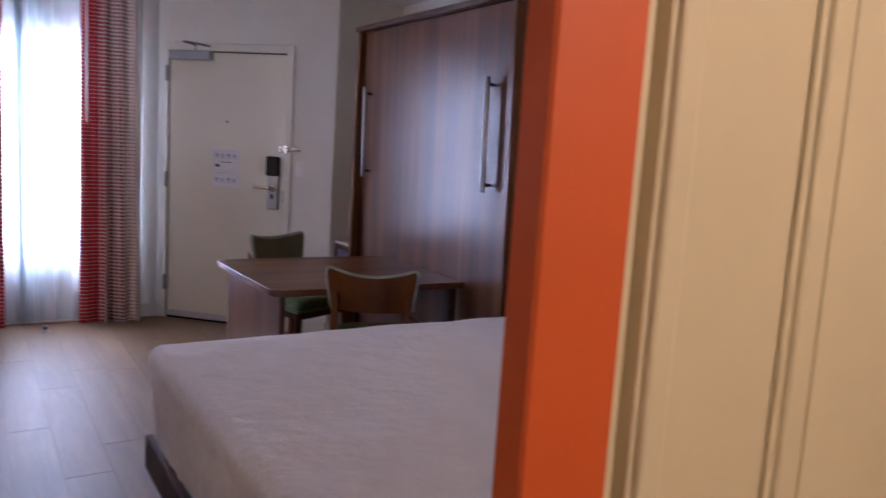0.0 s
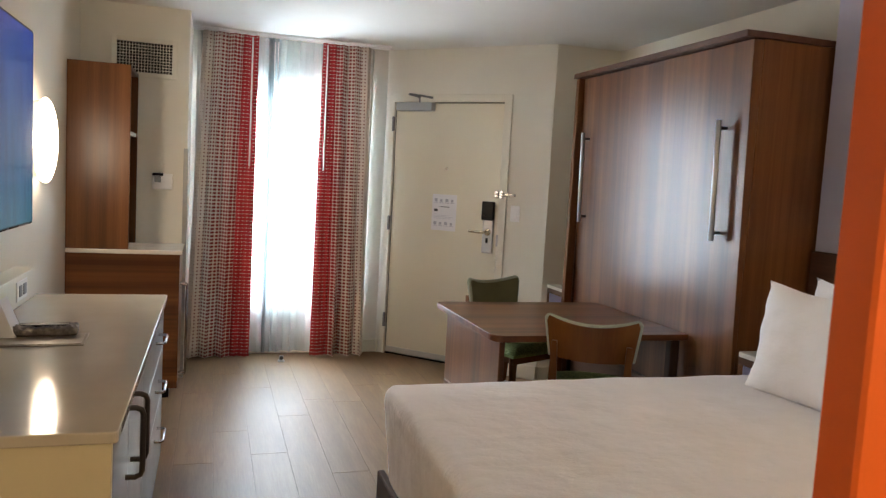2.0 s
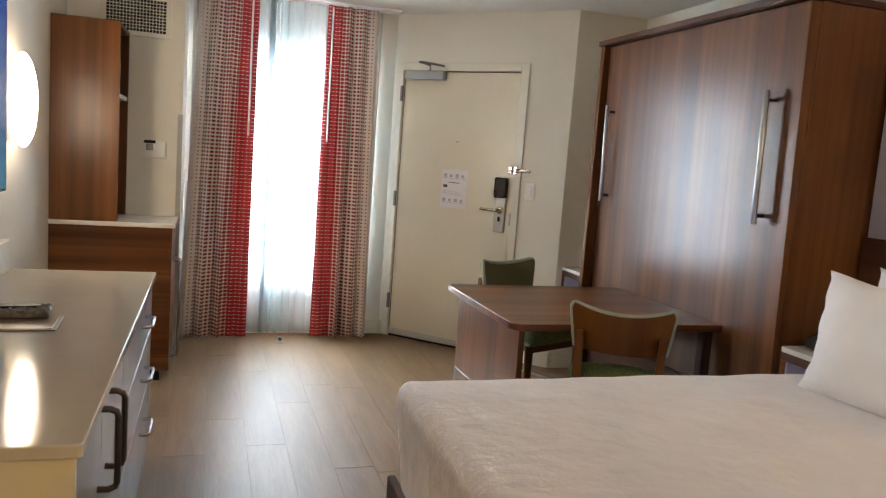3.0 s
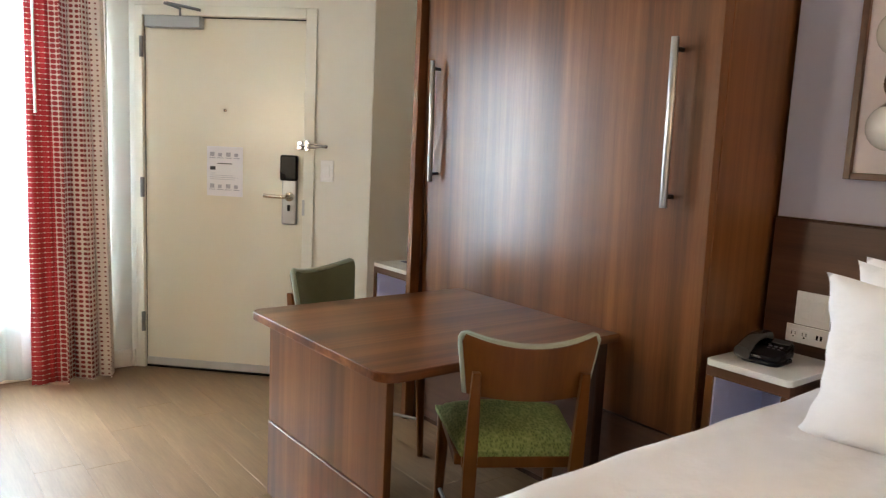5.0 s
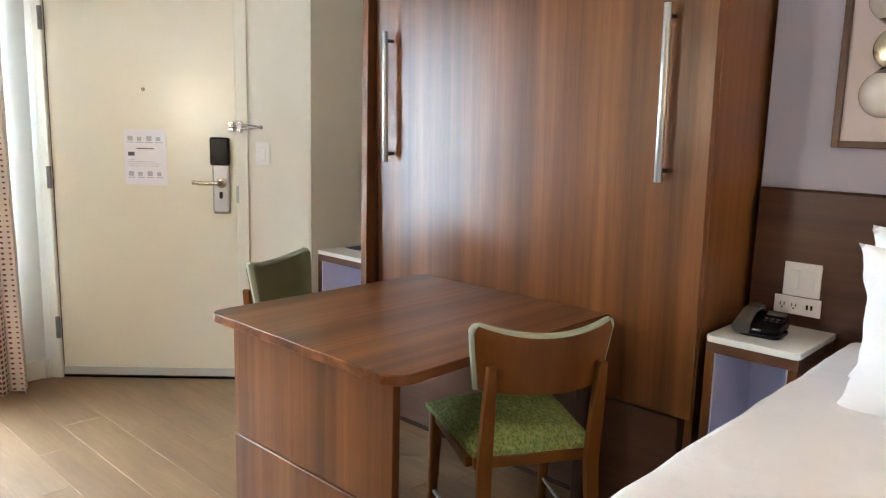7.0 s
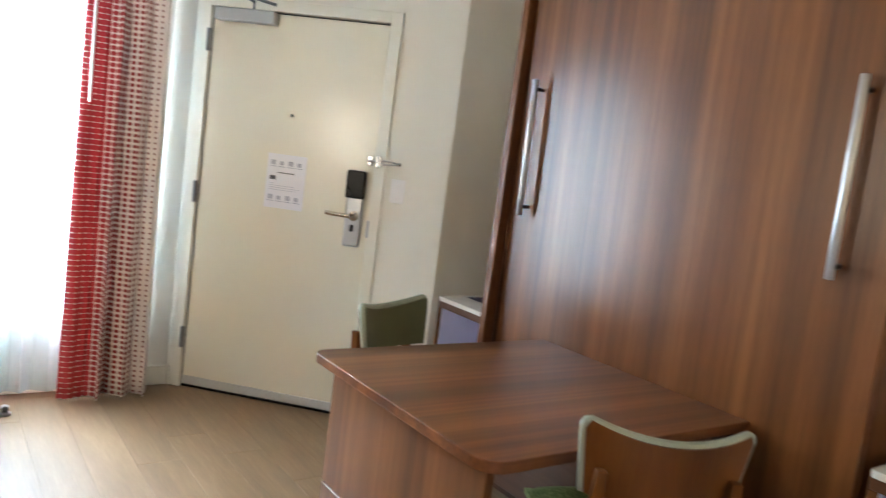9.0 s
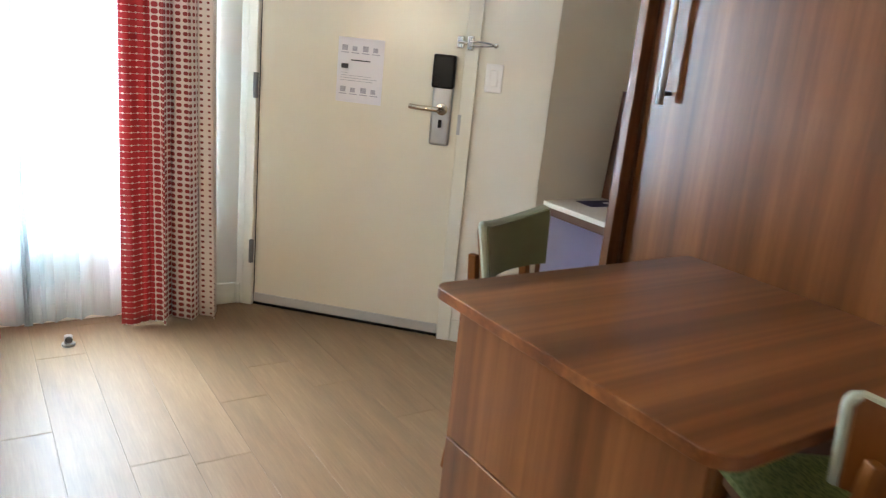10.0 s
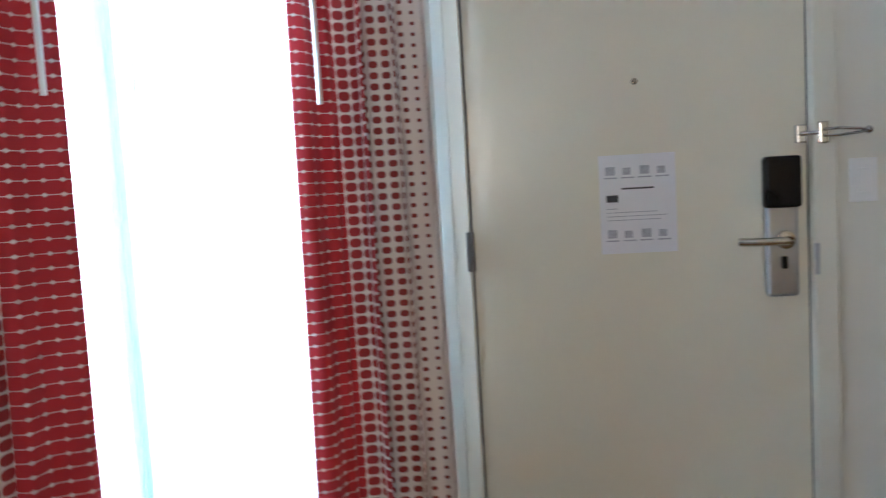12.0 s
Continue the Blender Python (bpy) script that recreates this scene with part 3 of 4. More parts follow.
part("swing_latch_catch", box(0.992, 1.020, -0.022, 0.0035, 1.330, 1.380, 0.004, 2), M_CHROME, door)
part("catch_knob", rod((1.000, -0.020, 1.355), (1.045, -0.034, 1.355), 0.006), M_CHROME, door, smooth=True)

notice = thing("door_notice", "white printed information sheet taped on the entrance door", "notice", MD @ pose(0.561, 0.0172, 1.046))
part("sheet", box(-0.107, 0.107, -0.0012, 0.0, 0, 0.282, 0.0003), M_PAPER, notice)
for k in range(4):
    for z, s in ((0.225, 1), (0.045, -1)):
        part("icon", box(-0.088 + k * 0.048, -0.062 + k * 0.048 - 0.004 * (k % 2), -0.0020, -0.0013, z, z + 0.020 + 0.004 * ((k + s) % 2), 0), M_INK, notice)
        part("caption_bar", box(-0.092 + k * 0.048, -0.056 + k * 0.048, -0.0020, -0.0013, z - 0.010, z - 0.006, 0), M_INK, notice)
part("heading_bar", box(-0.045, 0.045, -0.0020, -0.0013, 0.183, 0.188, 0), M_DARKINK, notice)
part("badge", box(-0.088, -0.055, -0.0020, -0.0013, 0.148, 0.168, 0), M_DARKINK, notice)
for k, w in enumerate((0.03, 0.14, 0.17, 0.15)):
    part("text_bar", box(-0.088, -0.088 + w, -0.0020, -0.0013, 0.128 - k * 0.011, 0.130 - k * 0.011, 0), M_INK, notice)

sw = thing("light_switch", "white rocker light switch beside the entrance door", "switch", MD @ pose(1.166, 0, 1.22))
part("plate", box(-0.037, 0.037, -0.007, 0, -0.060, 0.060, 0.003, 2), M_WHITE, sw)
part("rocker", box(-0.017, 0.017, -0.012, -0.007, -0.034, 0.034, 0.002), M_WHITE, sw)

stop = thing("door_stop", "small metal floor door stop with grey rubber", "door stop", pose(0.560, 6.010, 0))
part("base", rod((0, 0, 0), (0, 0, 0.012), 0.026, seg=24, bevel=0.002), M_STEEL, stop, smooth=True)
part("post", rod((0, 0, 0.012), (0, 0, 0.045), 0.016, seg=20, bevel=0.002), M_STEEL, stop, smooth=True)
part("bumper", rod((0.0, -0.012, 0.032), (0.0, -0.024, 0.032), 0.014, seg=20, bevel=0.003), M_RUBBER, stop, smooth=True)


# ---- curtains ----
def drape(x_in, x_out, y, z0, z1, width, folds, amp, flare, seed, ncol=160, nrow=26, flat=0.0, hem=0.0):
    """A hanging cloth with folds that open towards the hem; the first share of it may hang flat."""
    rng = random.Random(seed)
    ph = [rng.uniform(-0.5, 0.5) for _ in range(folds + 3)]
    bm = bmesh.new()
    lay = bm.loops.layers.uv.new("print")
    grid = []
    for j in range(nrow + 1):
        v = j / nrow
        low = 1 - v
        row = []
        for i in range(ncol + 1):
            u = i / ncol
            k = max(0.0, u - flat * 0.8) / (1 - flat * 0.8) * folds
            wob = ph[int(k)] * (1 - k % 1) + ph[int(k) + 1] * (k % 1)
            x = x_in + (x_out - x_in) * u * (1 + flare * low) + hem * low * (1 - u)
            a = 2 * math.pi * (k + (0.10 + 0.12 * low) * wob)
            grow = min(1.0, k / 0.6) if flat else 1.0
            yy = y + grow * amp * (0.75 + 0.5 * low) * (1 + 0.5 * wob) * (math.sin(a) + 0.22 * math.sin(2 * a + wob * 3)) + 0.012 * low * wob
            yy += (1 - grow) * 0.010 * math.sin(u * 26 + 2 * v + seed) - 0.012 * (flat > 0)
            x += grow * 0.3 * amp * math.sin(2 * a) * math.copysign(1, x_out - x_in)
            row.append(Vector((x, yy, z0 + (z1 - z0) * v)))
        run = [0.0]
        for p, q in zip(row, row[1:]):
            run.append(run[-1] + (q - p).length)
        grid.append([(bm.verts.new(p), s * width / run[-1], v * (z1 - z0)) for p, s in zip(row, run)])
    for r0, r1 in zip(grid, grid[1:]):
        for i in range(ncol):
            q = (r0[i], r0[i + 1], r1[i + 1], r1[i])
            f = bm.faces.new([c[0] for c in q])
            for lp, c in zip(f.loops, q):
                lp[lay].uv = (c[1], c[2])
    return bm


def curtain(x_in, x_out, seed, wand_x, lining_out, hem, flare, group):
    root = thing("curtain", "white curtain with red dots growing to a solid red edge", "curtain", group=group)
    c = part("fabric", drape(x_in, x_out, 6.135, 0.018, CEIL - 0.03, CLOTH_W, 3, 0.040, flare, seed, flat=0.29, hem=hem), M_CURTAIN, root, smooth=True)
    sol = c.modifiers.new("thickness", "SOLIDIFY")
    sol.thickness = 0.002
    bm = drape(x_out - math.copysign(0.03, x_out - x_in), lining_out, 6.165, 0.02, CEIL - 0.03, 0.3, 1, 0.011, 0.0, seed + 5, ncol=40)
    for v in bm.verts:
        # the outer edge returns to the wall
        v.co.y += max(0.0, v.co.x - 1.190) * 3.0
    lining = part("lining", bm, M_LINING, root, "plain off-white lining", smooth=True)
    lining.modifiers.new("thickness", "SOLIDIFY").thickness = 0.002
    w = part("wand", tube([(wand_x, 6.075, CEIL - 0.05), (wand_x, 6.068, 2.0), (wand_x, 6.062, 1.46)], 0.006, 8), M_WHITE, root, "thin white draw wand", smooth=True)
    for k in range(6):
        xx = x_in + (x_out - x_in) * (k + 0.3) / 6
        part("glider", box(xx - 0.006, xx + 0.006, 6.12, 6.15, CEIL - 0.032, CEIL - 0.012, 0.002), M_WHITE, root)


curtain(0.328, -0.062, 3, 0.282, -0.100, -0.004, 0.19, "curtains at the window")
curtain(0.798, 1.165, 8, 0.828, 1.222, -0.012, 0.10, "curtains at the window")
for x0, x1, seed in ((-0.02, 0.50, 21), (0.46, 1.18, 27)):
    s = thing("sheer_curtain", "translucent white sheer curtain lit by the window", "curtain", group="sheers at the window")
    part("fabric", drape(x0, x1, 6.225, 0.03, CEIL - 0.02, 0.9, 5 if x1 < 1 else 7, 0.017, 0.02, seed, ncol=200), M_SHEER, s, smooth=True)
    part("wand", tube([(x1 - 0.05, 6.20, CEIL - 0.05), (x1 - 0.045, 6.195, 1.48)] if x1 < 1 else [(0.475, 6.19, CEIL - 0.05), (0.475, 6.185, 1.47)], 0.004, 8), M_WHITE, s, smooth=True)
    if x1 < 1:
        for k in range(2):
            part("gathered_edge", drape(0.400 + 0.004 * k, 0.446 + 0.003 * k, 6.196 + 0.007 * k, 0.03, CEIL - 0.02, 0.2, 2, 0.004, 0.0, 41 + k, ncol=36, hem=0.016), M_SHADEDFOLD, s, "bunched edge of the sheer, tinted dark for its shade", smooth=True)
rail = thing("curtain_track", "white double curtain track on the ceiling", "curtain track")
part("rail", box(-0.13, 1.33, 6.118, 6.152, CEIL - 0.014, CEIL, 0.002), M_WHITE, rail)
part("rail", box(-0.13, 1.33, 6.212, 6.238, CEIL - 0.014, CEIL, 0.002), M_WHITE, rail)


# ---- wall bed with folding table ----
bed_cab = thing("wall_bed_cabinet", "tall walnut laminate wall bed cabinet with two steel bar handles, closed", "cabinet")
LEAN = 0.022                                  # the closed bed front stands out a little at the top


def bed_front(z):
    return 2.318 - LEAN * (z - 0.43)


part("side_panel", box(2.336, HEAD + 0.16, 3.155, 3.183, 0, 2.132, 0.002), M_WOOD, bed_cab)
part("side_panel", box(2.25, HEAD + 0.16, 4.740, 4.778, 0, 2.132, 0.002), M_WOOD, bed_cab)
part("filler_strip", box(2.300, 2.335, 4.7275, 4.7395, 0.0, 2.132, 0.001), M_EDGE, bed_cab)
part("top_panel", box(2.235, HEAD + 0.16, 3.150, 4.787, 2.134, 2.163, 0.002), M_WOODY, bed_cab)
bm = box(0, 1, 3.156, 4.725, 0.428, 2.128, 0.002)
for v in bm.verts:
    v.co.x = bed_front(v.co.z) + v.co.x if v.co.x < 0.5 else 1.335 + v.co.x
part("front_panel", bm, M_WOOD, bed_cab)
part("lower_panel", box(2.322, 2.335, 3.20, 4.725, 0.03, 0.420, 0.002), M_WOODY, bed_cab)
part("plinth", box(2.336, 2.36, 3.184, 4.727, 0.0, 0.42, 0), M_EDGE, bed_cab)
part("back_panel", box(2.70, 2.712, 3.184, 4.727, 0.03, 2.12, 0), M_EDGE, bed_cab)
for y in (3.302, 4.622):
    hb = part("handle", rod((bed_front(1.221) - 0.046, y, 1.221), (bed_front(1.781) - 0.046, y, 1.781), 0.0125, seg=20, bevel=0.002), M_STEEL, bed_cab, "brushed steel bar handle", smooth=True)
    for z in (1.258, 1.744):
        part("standoff", rod((bed_front(z) - 0.046, y, z), (bed_front(z) + 0.002, y, z), 0.008, seg=12), M_DARKMETAL, hb, smooth=True)

table = thing("fold_out_table", "walnut laminate table with rounded corners joined to the wall bed", "table")
part("tabletop", slab(rounded(1.272, 2.308, 3.482, 4.425, (0.07, 0.0, 0.0, 0.05), 8), 0.706, 0.737, 0.003, 2), M_WOODX, table)
part("leg_panel", box(1.330, 1.358, 3.550, 4.362, 0.306, 0.7055, 0.002), M_WOOD, table)
part("lower_leg_panel", box(1.328, 1.358, 3.550, 4.362, 0.004, 0.301, 0.002), M_WOOD, table)
part("leg_post", box(2.235, 2.285, 3.510, 3.555, 0.0, 0.7055, 0.003), M_EDGE, table)
part("apron", box(1.360, 2.300, 4.30, 4.325, 0.62, 0.7055, 0.002), M_EDGE, table)


# ---- chairs ----
def build_chair():
    ch = thing("dining_chair", "walnut chair with olive padded back and green patterned seat", "chair", group="chairs round the table")
    # seat pad: wider in front, domed
    out = [(-0.225, 0.205), (-0.19, -0.205), (0.19, -0.205), (0.225, 0.205)]
    bm = bmesh.new()
    n = 14
    rows = []
    for j in range(n + 1):
        v = j / n
        row = []
        for i in range(n + 1):
            u = i / n
            w = 0.19 + (0.225 - 0.19) * v
            e = 4 * (u * (1 - u)) * 4 * (v * (1 - v))
            row.append(bm.verts.new(((2 * u - 1) * w, -0.205 + 0.41 * v, 0.472 + 0.042 * min(1, e * 2.2) ** 0.45)))
        rows.append(row)
    for a, b in zip(rows, rows[1:]):
        for i in range(n):
            bm.faces.new((a[i], a[i + 1], b[i + 1], b[i]))
    rim = [e for e in bm.edges if e.is_boundary]
    ex = bmesh.ops.extrude_edge_only(bm, edges=rim)["geom"]
    for v in ex:
        if isinstance(v, bmesh.types.BMVert):
            v.co.z = 0.456
    bmesh.ops.holes_fill(bm, edges=[e for e in bm.edges if e.is_boundary], sides=0)
    bmesh.ops.recalc_face_normals(bm, faces=bm.faces)
    part("seat", bm, M_SEAT, ch, "green patterned upholstered seat", smooth=True)
    for x0, x1, y0, y1 in ((-0.185, 0.185, -0.205, -0.18), (-0.215, 0.215, 0.175, 0.20), (-0.205, -0.18, -0.18, 0.175), (0.18, 0.205, -0.18, 0.175)):
        part("seat_rail", box(x0, x1, y0, y1, 0.418, 0.455, 0.003), M_CHAIRWOOD, ch)

    # back: a curved panel, padded inside, bare wood outside, welted edge
    def back_sheet(off, grow, thick):
        b = bmesh.new()
        nu, nv = 18, 8
        vs = {}
        for side in (0, 1):
            for j in range(nv + 1):
                for i in range(nu + 1):
                    u, v = 2 * i / nu - 1, j / nv
                    half = (0.184 + 0.026 * v) + grow - 0.012 * (j == nv)
                    x = u * half
                    top = 0.823 + 0.032 * u * u - 0.004
                    low = 0.662 - 0.006 * (1 - u * u)
                    z = low - grow + (top + grow - low + grow) * v
                    y = -0.235 - 0.11 * (z - 0.5) + 0.055 * u * u + off - side * thick
                    vs[side, i, j] = b.verts.new((x, y, z))
        for side in (0, 1):
            for j in range(nv):
                for i in range(nu):
                    b.faces.new((vs[side, i, j], vs[side, i + 1, j], vs[side, i + 1, j + 1], vs[side, i, j + 1]))
        loop = [(i, 0) for i in range(nu)] + [(nu, j) for j in range(nv)] + [(i, nv) for i in range(nu, 0, -1)] + [(0, j) for j in range(nv, 0, -1)]
        for a, c in zip(loop, loop[1:] + loop[:1]):
            b.faces.new((vs[0, *a], vs[0, *c], vs[1, *c], vs[1, *a]))
        bmesh.ops.recalc_face_normals(b, faces=b.faces)
        return b

    back = part("backrest", back_sheet(-0.006, 0.0, 0.014), M_CHAIRWOOD, ch, "curved bare wood back shell", smooth=True)
    part("back_pad", back_sheet(0.016, -0.004, 0.022), M_OLIVE, back, "olive padded inner back", smooth=True)
    # welt along sides and top
    pts = []
    for k in range(6):
        v = k / 6
        z = 0.662 + (0.851 - 0.662) * v
        pts.append((-(0.184 + 0.026 * v), -0.235 - 0.11 * (z - 0.5) + 0.055, z))
    for x, z in ((-0.2075, 0.8340), (-0.2030, 0.8435), (-0.1940, 0.8475)):
        pts.append((x, -0.235 - 0.11 * (z - 0.5) + 0.055 * (x / 0.21) ** 2, z))
    for k in range(2, 17):
        u = -1 + 2 * k / 18
        z = 0.820 + 0.032 * u * u
        pts.append((u * 0.210, -0.235 - 0.11 * (z - 0.5) + 0.055 * u * u, z))
    for x, z in ((0.1940, 0.8475), (0.2030, 0.8435), (0.2075, 0.8340)):
        pts.append((x, -0.235 - 0.11 * (z - 0.5) + 0.055 * (x / 0.21) ** 2, z))
    for k in range(1, 7):
        v = 1 - k / 6
        z = 0.662 + (0.851 - 0.662) * v
        pts.append((0.184 + 0.026 * v, -0.235 - 0.11 * (z - 0.5) + 0.055, z))
    part("welt", tube(pts, 0.0125, 8), M_SAGE, back, "pale sage edge band", smooth=True)
    # legs and back posts
    for s in (-1, 1):
        bm = bmesh.new()
        for z, w, y in ((0.0, 0.013, -0.275), (0.42, 0.021, -0.230), (0.60, 0.018, -0.248), (0.742, 0.012, -0.264)):
            for dx, dy in ((-w, -0.014), (w, -0.014), (w, 0.014), (-w, 0.014)):
                bm.verts.new((s * (0.165 if z > 0 else 0.175) + dx, y + dy, z))
        bm.verts.ensure_lookup_table()
        for k in range(3):
            for i in range(4):
                bm.faces.new([bm.verts[q] for q in (4 * k + i, 4 * k + (i + 1) % 4, 4 * k + 4 + (i + 1) % 4, 4 * k + 4 + i)])
        bm.faces.new([bm.verts[q] for q in (3, 2, 1, 0)])
        bm.faces.new([bm.verts[q] for q in (12, 13, 14, 15)])
        bmesh.ops.recalc_face_normals(bm, faces=bm.faces)
        bmesh.ops.bevel(bm, geom=list(bm.edges), offset=0.003, segments=2, affect="EDGES", profile=0.5)
        part("back_leg", bm, M_CHAIRWOOD, ch)
        part("front_leg", rod((s * 0.205, 0.19, 0.0), (s * 0.195, 0.175, 0.456), 0.014, 0.024, 16), M_CHAIRWOOD, ch, smooth=True)
        part("side_stretcher", rod((s * 0.172, -0.24, 0.17), (s * 0.20, 0.185, 0.17), 0.007, seg=10), M_STEEL, ch, "thin steel stretcher", smooth=True)
    return ch


chair = build_chair()
chair.matrix_world = pose(1.798, 3.508, 0, 0, 0, -31.0)
far_chair = copy_thing(chair, pose(1.794, 4.434, 0, 0, 0, 203))


# ---- wall-hung boxes: desk and bedside table ----
def hung_box(name, label, category, x0, x1, y0, y1, z0, z1):
    t = thing(name, label, category)
    part("stone_top", slab(rounded(x0 - 0.008, x1, y0 - 0.004, y1 + 0.002, (0.02, 0, 0, 0.02), 5), z1 - 0.022, z1, 0.003, 2), M_STONE, t, "white stone top")
    part("top_rail", box(x0, x1, y0, y1, z1 - 0.058, z1 - 0.0225, 0.002), M_WOODY, t)
    part("side_board", box(x0, x1, y0, y0 + 0.028, z0 + 0.028, z1 - 0.0585, 0.002), M_WOOD, t)
    part("side_board", box(x0, x1, y1 - 0.028, y1, z0 + 0.028, z1 - 0.0585, 0.002), M_WOOD, t)
    part("bottom_board", box(x0, x1, y0, y1, z0, z0 + 0.0275, 0.002), M_WOODY, t)
    part("white_lining", box(x1 - 0.02, x1 - 0.004, y0 + 0.0285, y1 - 0.0285, z0 + 0.0285, z1 - 0.059, 0), M_WHITEBOX, t, "white inner back")
    for a, b in ((y0 + 0.0285, y0 + 0.034), (y1 - 0.034, y1 - 0.0285)):
        part("white_lining", box(x0 + 0.006, x1 - 0.021, a, b, z0 + 0.0285, z1 - 0.059, 0), M_WHITEBOX, t)
    part("white_lining", box(x0 + 0.006, x1 - 0.021, y0 + 0.035, y1 - 0.035, z0 + 0.0285, z0 + 0.034, 0), M_WHITEBOX, t)
    return t


hung_box("desk", "wall-hung walnut desk box with white stone top in the alcove", "desk", 2.392, 2.856, 4.775, 5.298, 0.340, 0.722)
hung_box("bedside_table", "wall-hung walnut bedside box with white stone top and open front", "bedside table", 2.325, 2.665, 2.838, 3.126, 0.335, 0.736)


def tilted_panel(name, y0, y1, z0, z1, xb, xt, thick):
    bm = box(0, thick, y0, y1, 0, z1 - z0, 0.003)
    for v in bm.verts:
        v.co.x += xb + (xt - xb) * v.co.z / (z1 - z0)
        v.co.z += z0
    return bm


bp = thing("desk_back_panel", "walnut back panel above the alcove desk", "panel")
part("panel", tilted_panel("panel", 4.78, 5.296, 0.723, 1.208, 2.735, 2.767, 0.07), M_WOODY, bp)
part("top_edge", box(2.766, 2.8395, 4.78, 5.296, 1.2085, 1.212, 0.001), M_EDGE, bp, "dark banded top edge")


def outlet(name, label, x, y, z, w, h, sockets, tilt=0):
    o = thing(name, label, "outlet", pose(x, y, z))
    part("plate", box(-0.007, 0, -w / 2, w / 2, -h / 2, h / 2, 0.002, 2), M_WHITE, o)
    for k in sockets:
        s = part("socket", box(-0.009, -0.007, k - 0.016, k + 0.016, -0.016, 0.016, 0.001), M_WHITE, o)
        part("slot", box(-0.0095, -0.0088, k - 0.008, k - 0.005, -0.004, 0.008, 0), M_BLACK, s)
        part("slot", box(-0.0095, -0.0088, k + 0.005, k + 0.008, -0.004, 0.008, 0), M_BLACK, s)
        part("slot", box(-0.0095, -0.0088, k - 0.003, k + 0.003, -0.012, -0.007, 0), M_BLACK, s)
    return o


outlet("power_outlet", "white double power outlet above the alcove desk", 2.7395, 5.085, 0.786, 0.112, 0.075, (-0.024, 0.024))
card = thing("leaflet", "dark blue folded leaflet lying on the alcove desk", "leaflet", pose(2.675, 5.185, 0.7225, 0, 0, 86))
part("paper", box(-0.055, 0.055, -0.065, 0.14, 0, 0.002, 0.0005), M_NAVY, card)
part("emblem", slab([(0.018 * math.cos(a * 0.5236), 0.03 * math.sin(a * 0.5236)) for a in range(12)], 0.0021, 0.0025), M_PAPER, card)

# ---- bed ----
hbd = thing("headboard", "dark walnut laminate headboard fixed to the wall", "headboard")
part("panel", tilted_panel("panel", 1.15, 3.132, 0.30, 1.198, 2.668, 2.680, 0.028), M_WOODY, hbd)
part("top_edge", box(2.678, 2.7085, 1.15, 3.132, 1.1985, 1.203, 0.001), M_EDGE, hbd, "dark banded top edge")

bed = thing("bed", "made queen bed with tight white sheets on a dark base", "bed")
part("base", box(0.66, 2.66, 1.30, 2.80, 0.0, 0.36, 0.006), M_EDGE, bed)
part("foot_rail", box(0.606, 0.633, 1.26, 2.835, 0.29, 0.405, 0.004), M_EDGE, bed)
part("side_rail", box(0.646, 2.66, 2.812, 2.835, 0.29, 0.355, 0.004), M_EDGE, bed)
part("side_rail", box(0.646, 2.66, 1.26, 1.283, 0.29, 0.355, 0.004), M_EDGE, bed)


def soft_box(x0, x1, y0, y1, z0, z1, r, amp, seed, n=(60, 46, 12), crown=0.0):
    """A rounded, slightly uneven block of cloth-covered foam."""
    bm = bmesh.new()
    cx, cy, cz = (x0 + x1) / 2, (y0 + y1) / 2, (z0 + z1) / 2
    hx, hy, hz = (x1 - x0) / 2, (y1 - y0) / 2, (z1 - z0) / 2
    found = {}

    def vert(p):
        key = tuple(round(c, 5) for c in p)
        if key not in found:
            q = Vector(p)
            inner = Vector((max(-hx + r, min(hx - r, q.x)), max(-hy + r, min(hy - r, q.y)), max(-hz + r, min(hz - r, q.z))))
            d = q - inner
            q2 = inner + d.normalized() * r if d.length > 1e-9 else q
            s = Vector((q2.x * 3 + seed, q2.y * 3, q2.z * 6))
            q2 = q2 + (d.normalized() if d.length > 1e-9 else Vector((0, 0, 1))) * amp * (noise.noise(s) + 0.5 * noise.noise(s * 3.1))
            q2.z += crown * (1 - (q2.x / hx) ** 4) * (1 - (q2.y / hy) ** 4) * (q.z > 0)
            found[key] = bm.verts.new((q2.x + cx, q2.y + cy, q2.z + cz))
        return found[key]

    h = (hx, hy, hz)
    for ax in range(3):
        a, b = (ax + 1) % 3, (ax + 2) % 3
        for side in (-1, 1):
            for i in range(n[a]):
                for j in range(n[b]):
                    quad = []
                    for di, dj in ((0, 0), (1, 0), (1, 1), (0, 1)):
                        p = [0, 0, 0]
                        p[ax], p[a], p[b] = side * h[ax], -h[a] + 2 * h[a] * (i + di) / n[a], -h[b] + 2 * h[b] * (j + dj) / n[b]
                        quad.append(vert(p))
                    bm.faces.new(quad if side > 0 else quad[::-1])
    bmesh.ops.recalc_face_normals(bm, faces=bm.faces)
    return bm


bm = soft_box(0.600, 2.655, 1.275, 2.795, 0.362, 0.733, 0.045, 0.006, 4, (150, 124, 30), 0.008)
for v in bm.verts:
    low = max(0.0, 1 - (v.co.z - 0.362) / 0.31)
    v.co.x += 0.034 * low * (v.co.x < 0.9)
    # gathers where the sheet is tucked in round the sides
    tuck = low * (0.012 * noise.noise(Vector((v.co.x * 9, v.co.y * 9, v.co.z * 2.5))) + 0.005 * noise.noise(Vector((v.co.x * 24, v.co.y * 24, v.co.z * 9))))
    v.co.x += tuck * (v.co.x < 0.7)
    v.co.y += tuck * (v.co.y > 2.70)
part("mattress", bm, M_SHEET, bed, "white fitted sheet over the mattress", smooth=True)


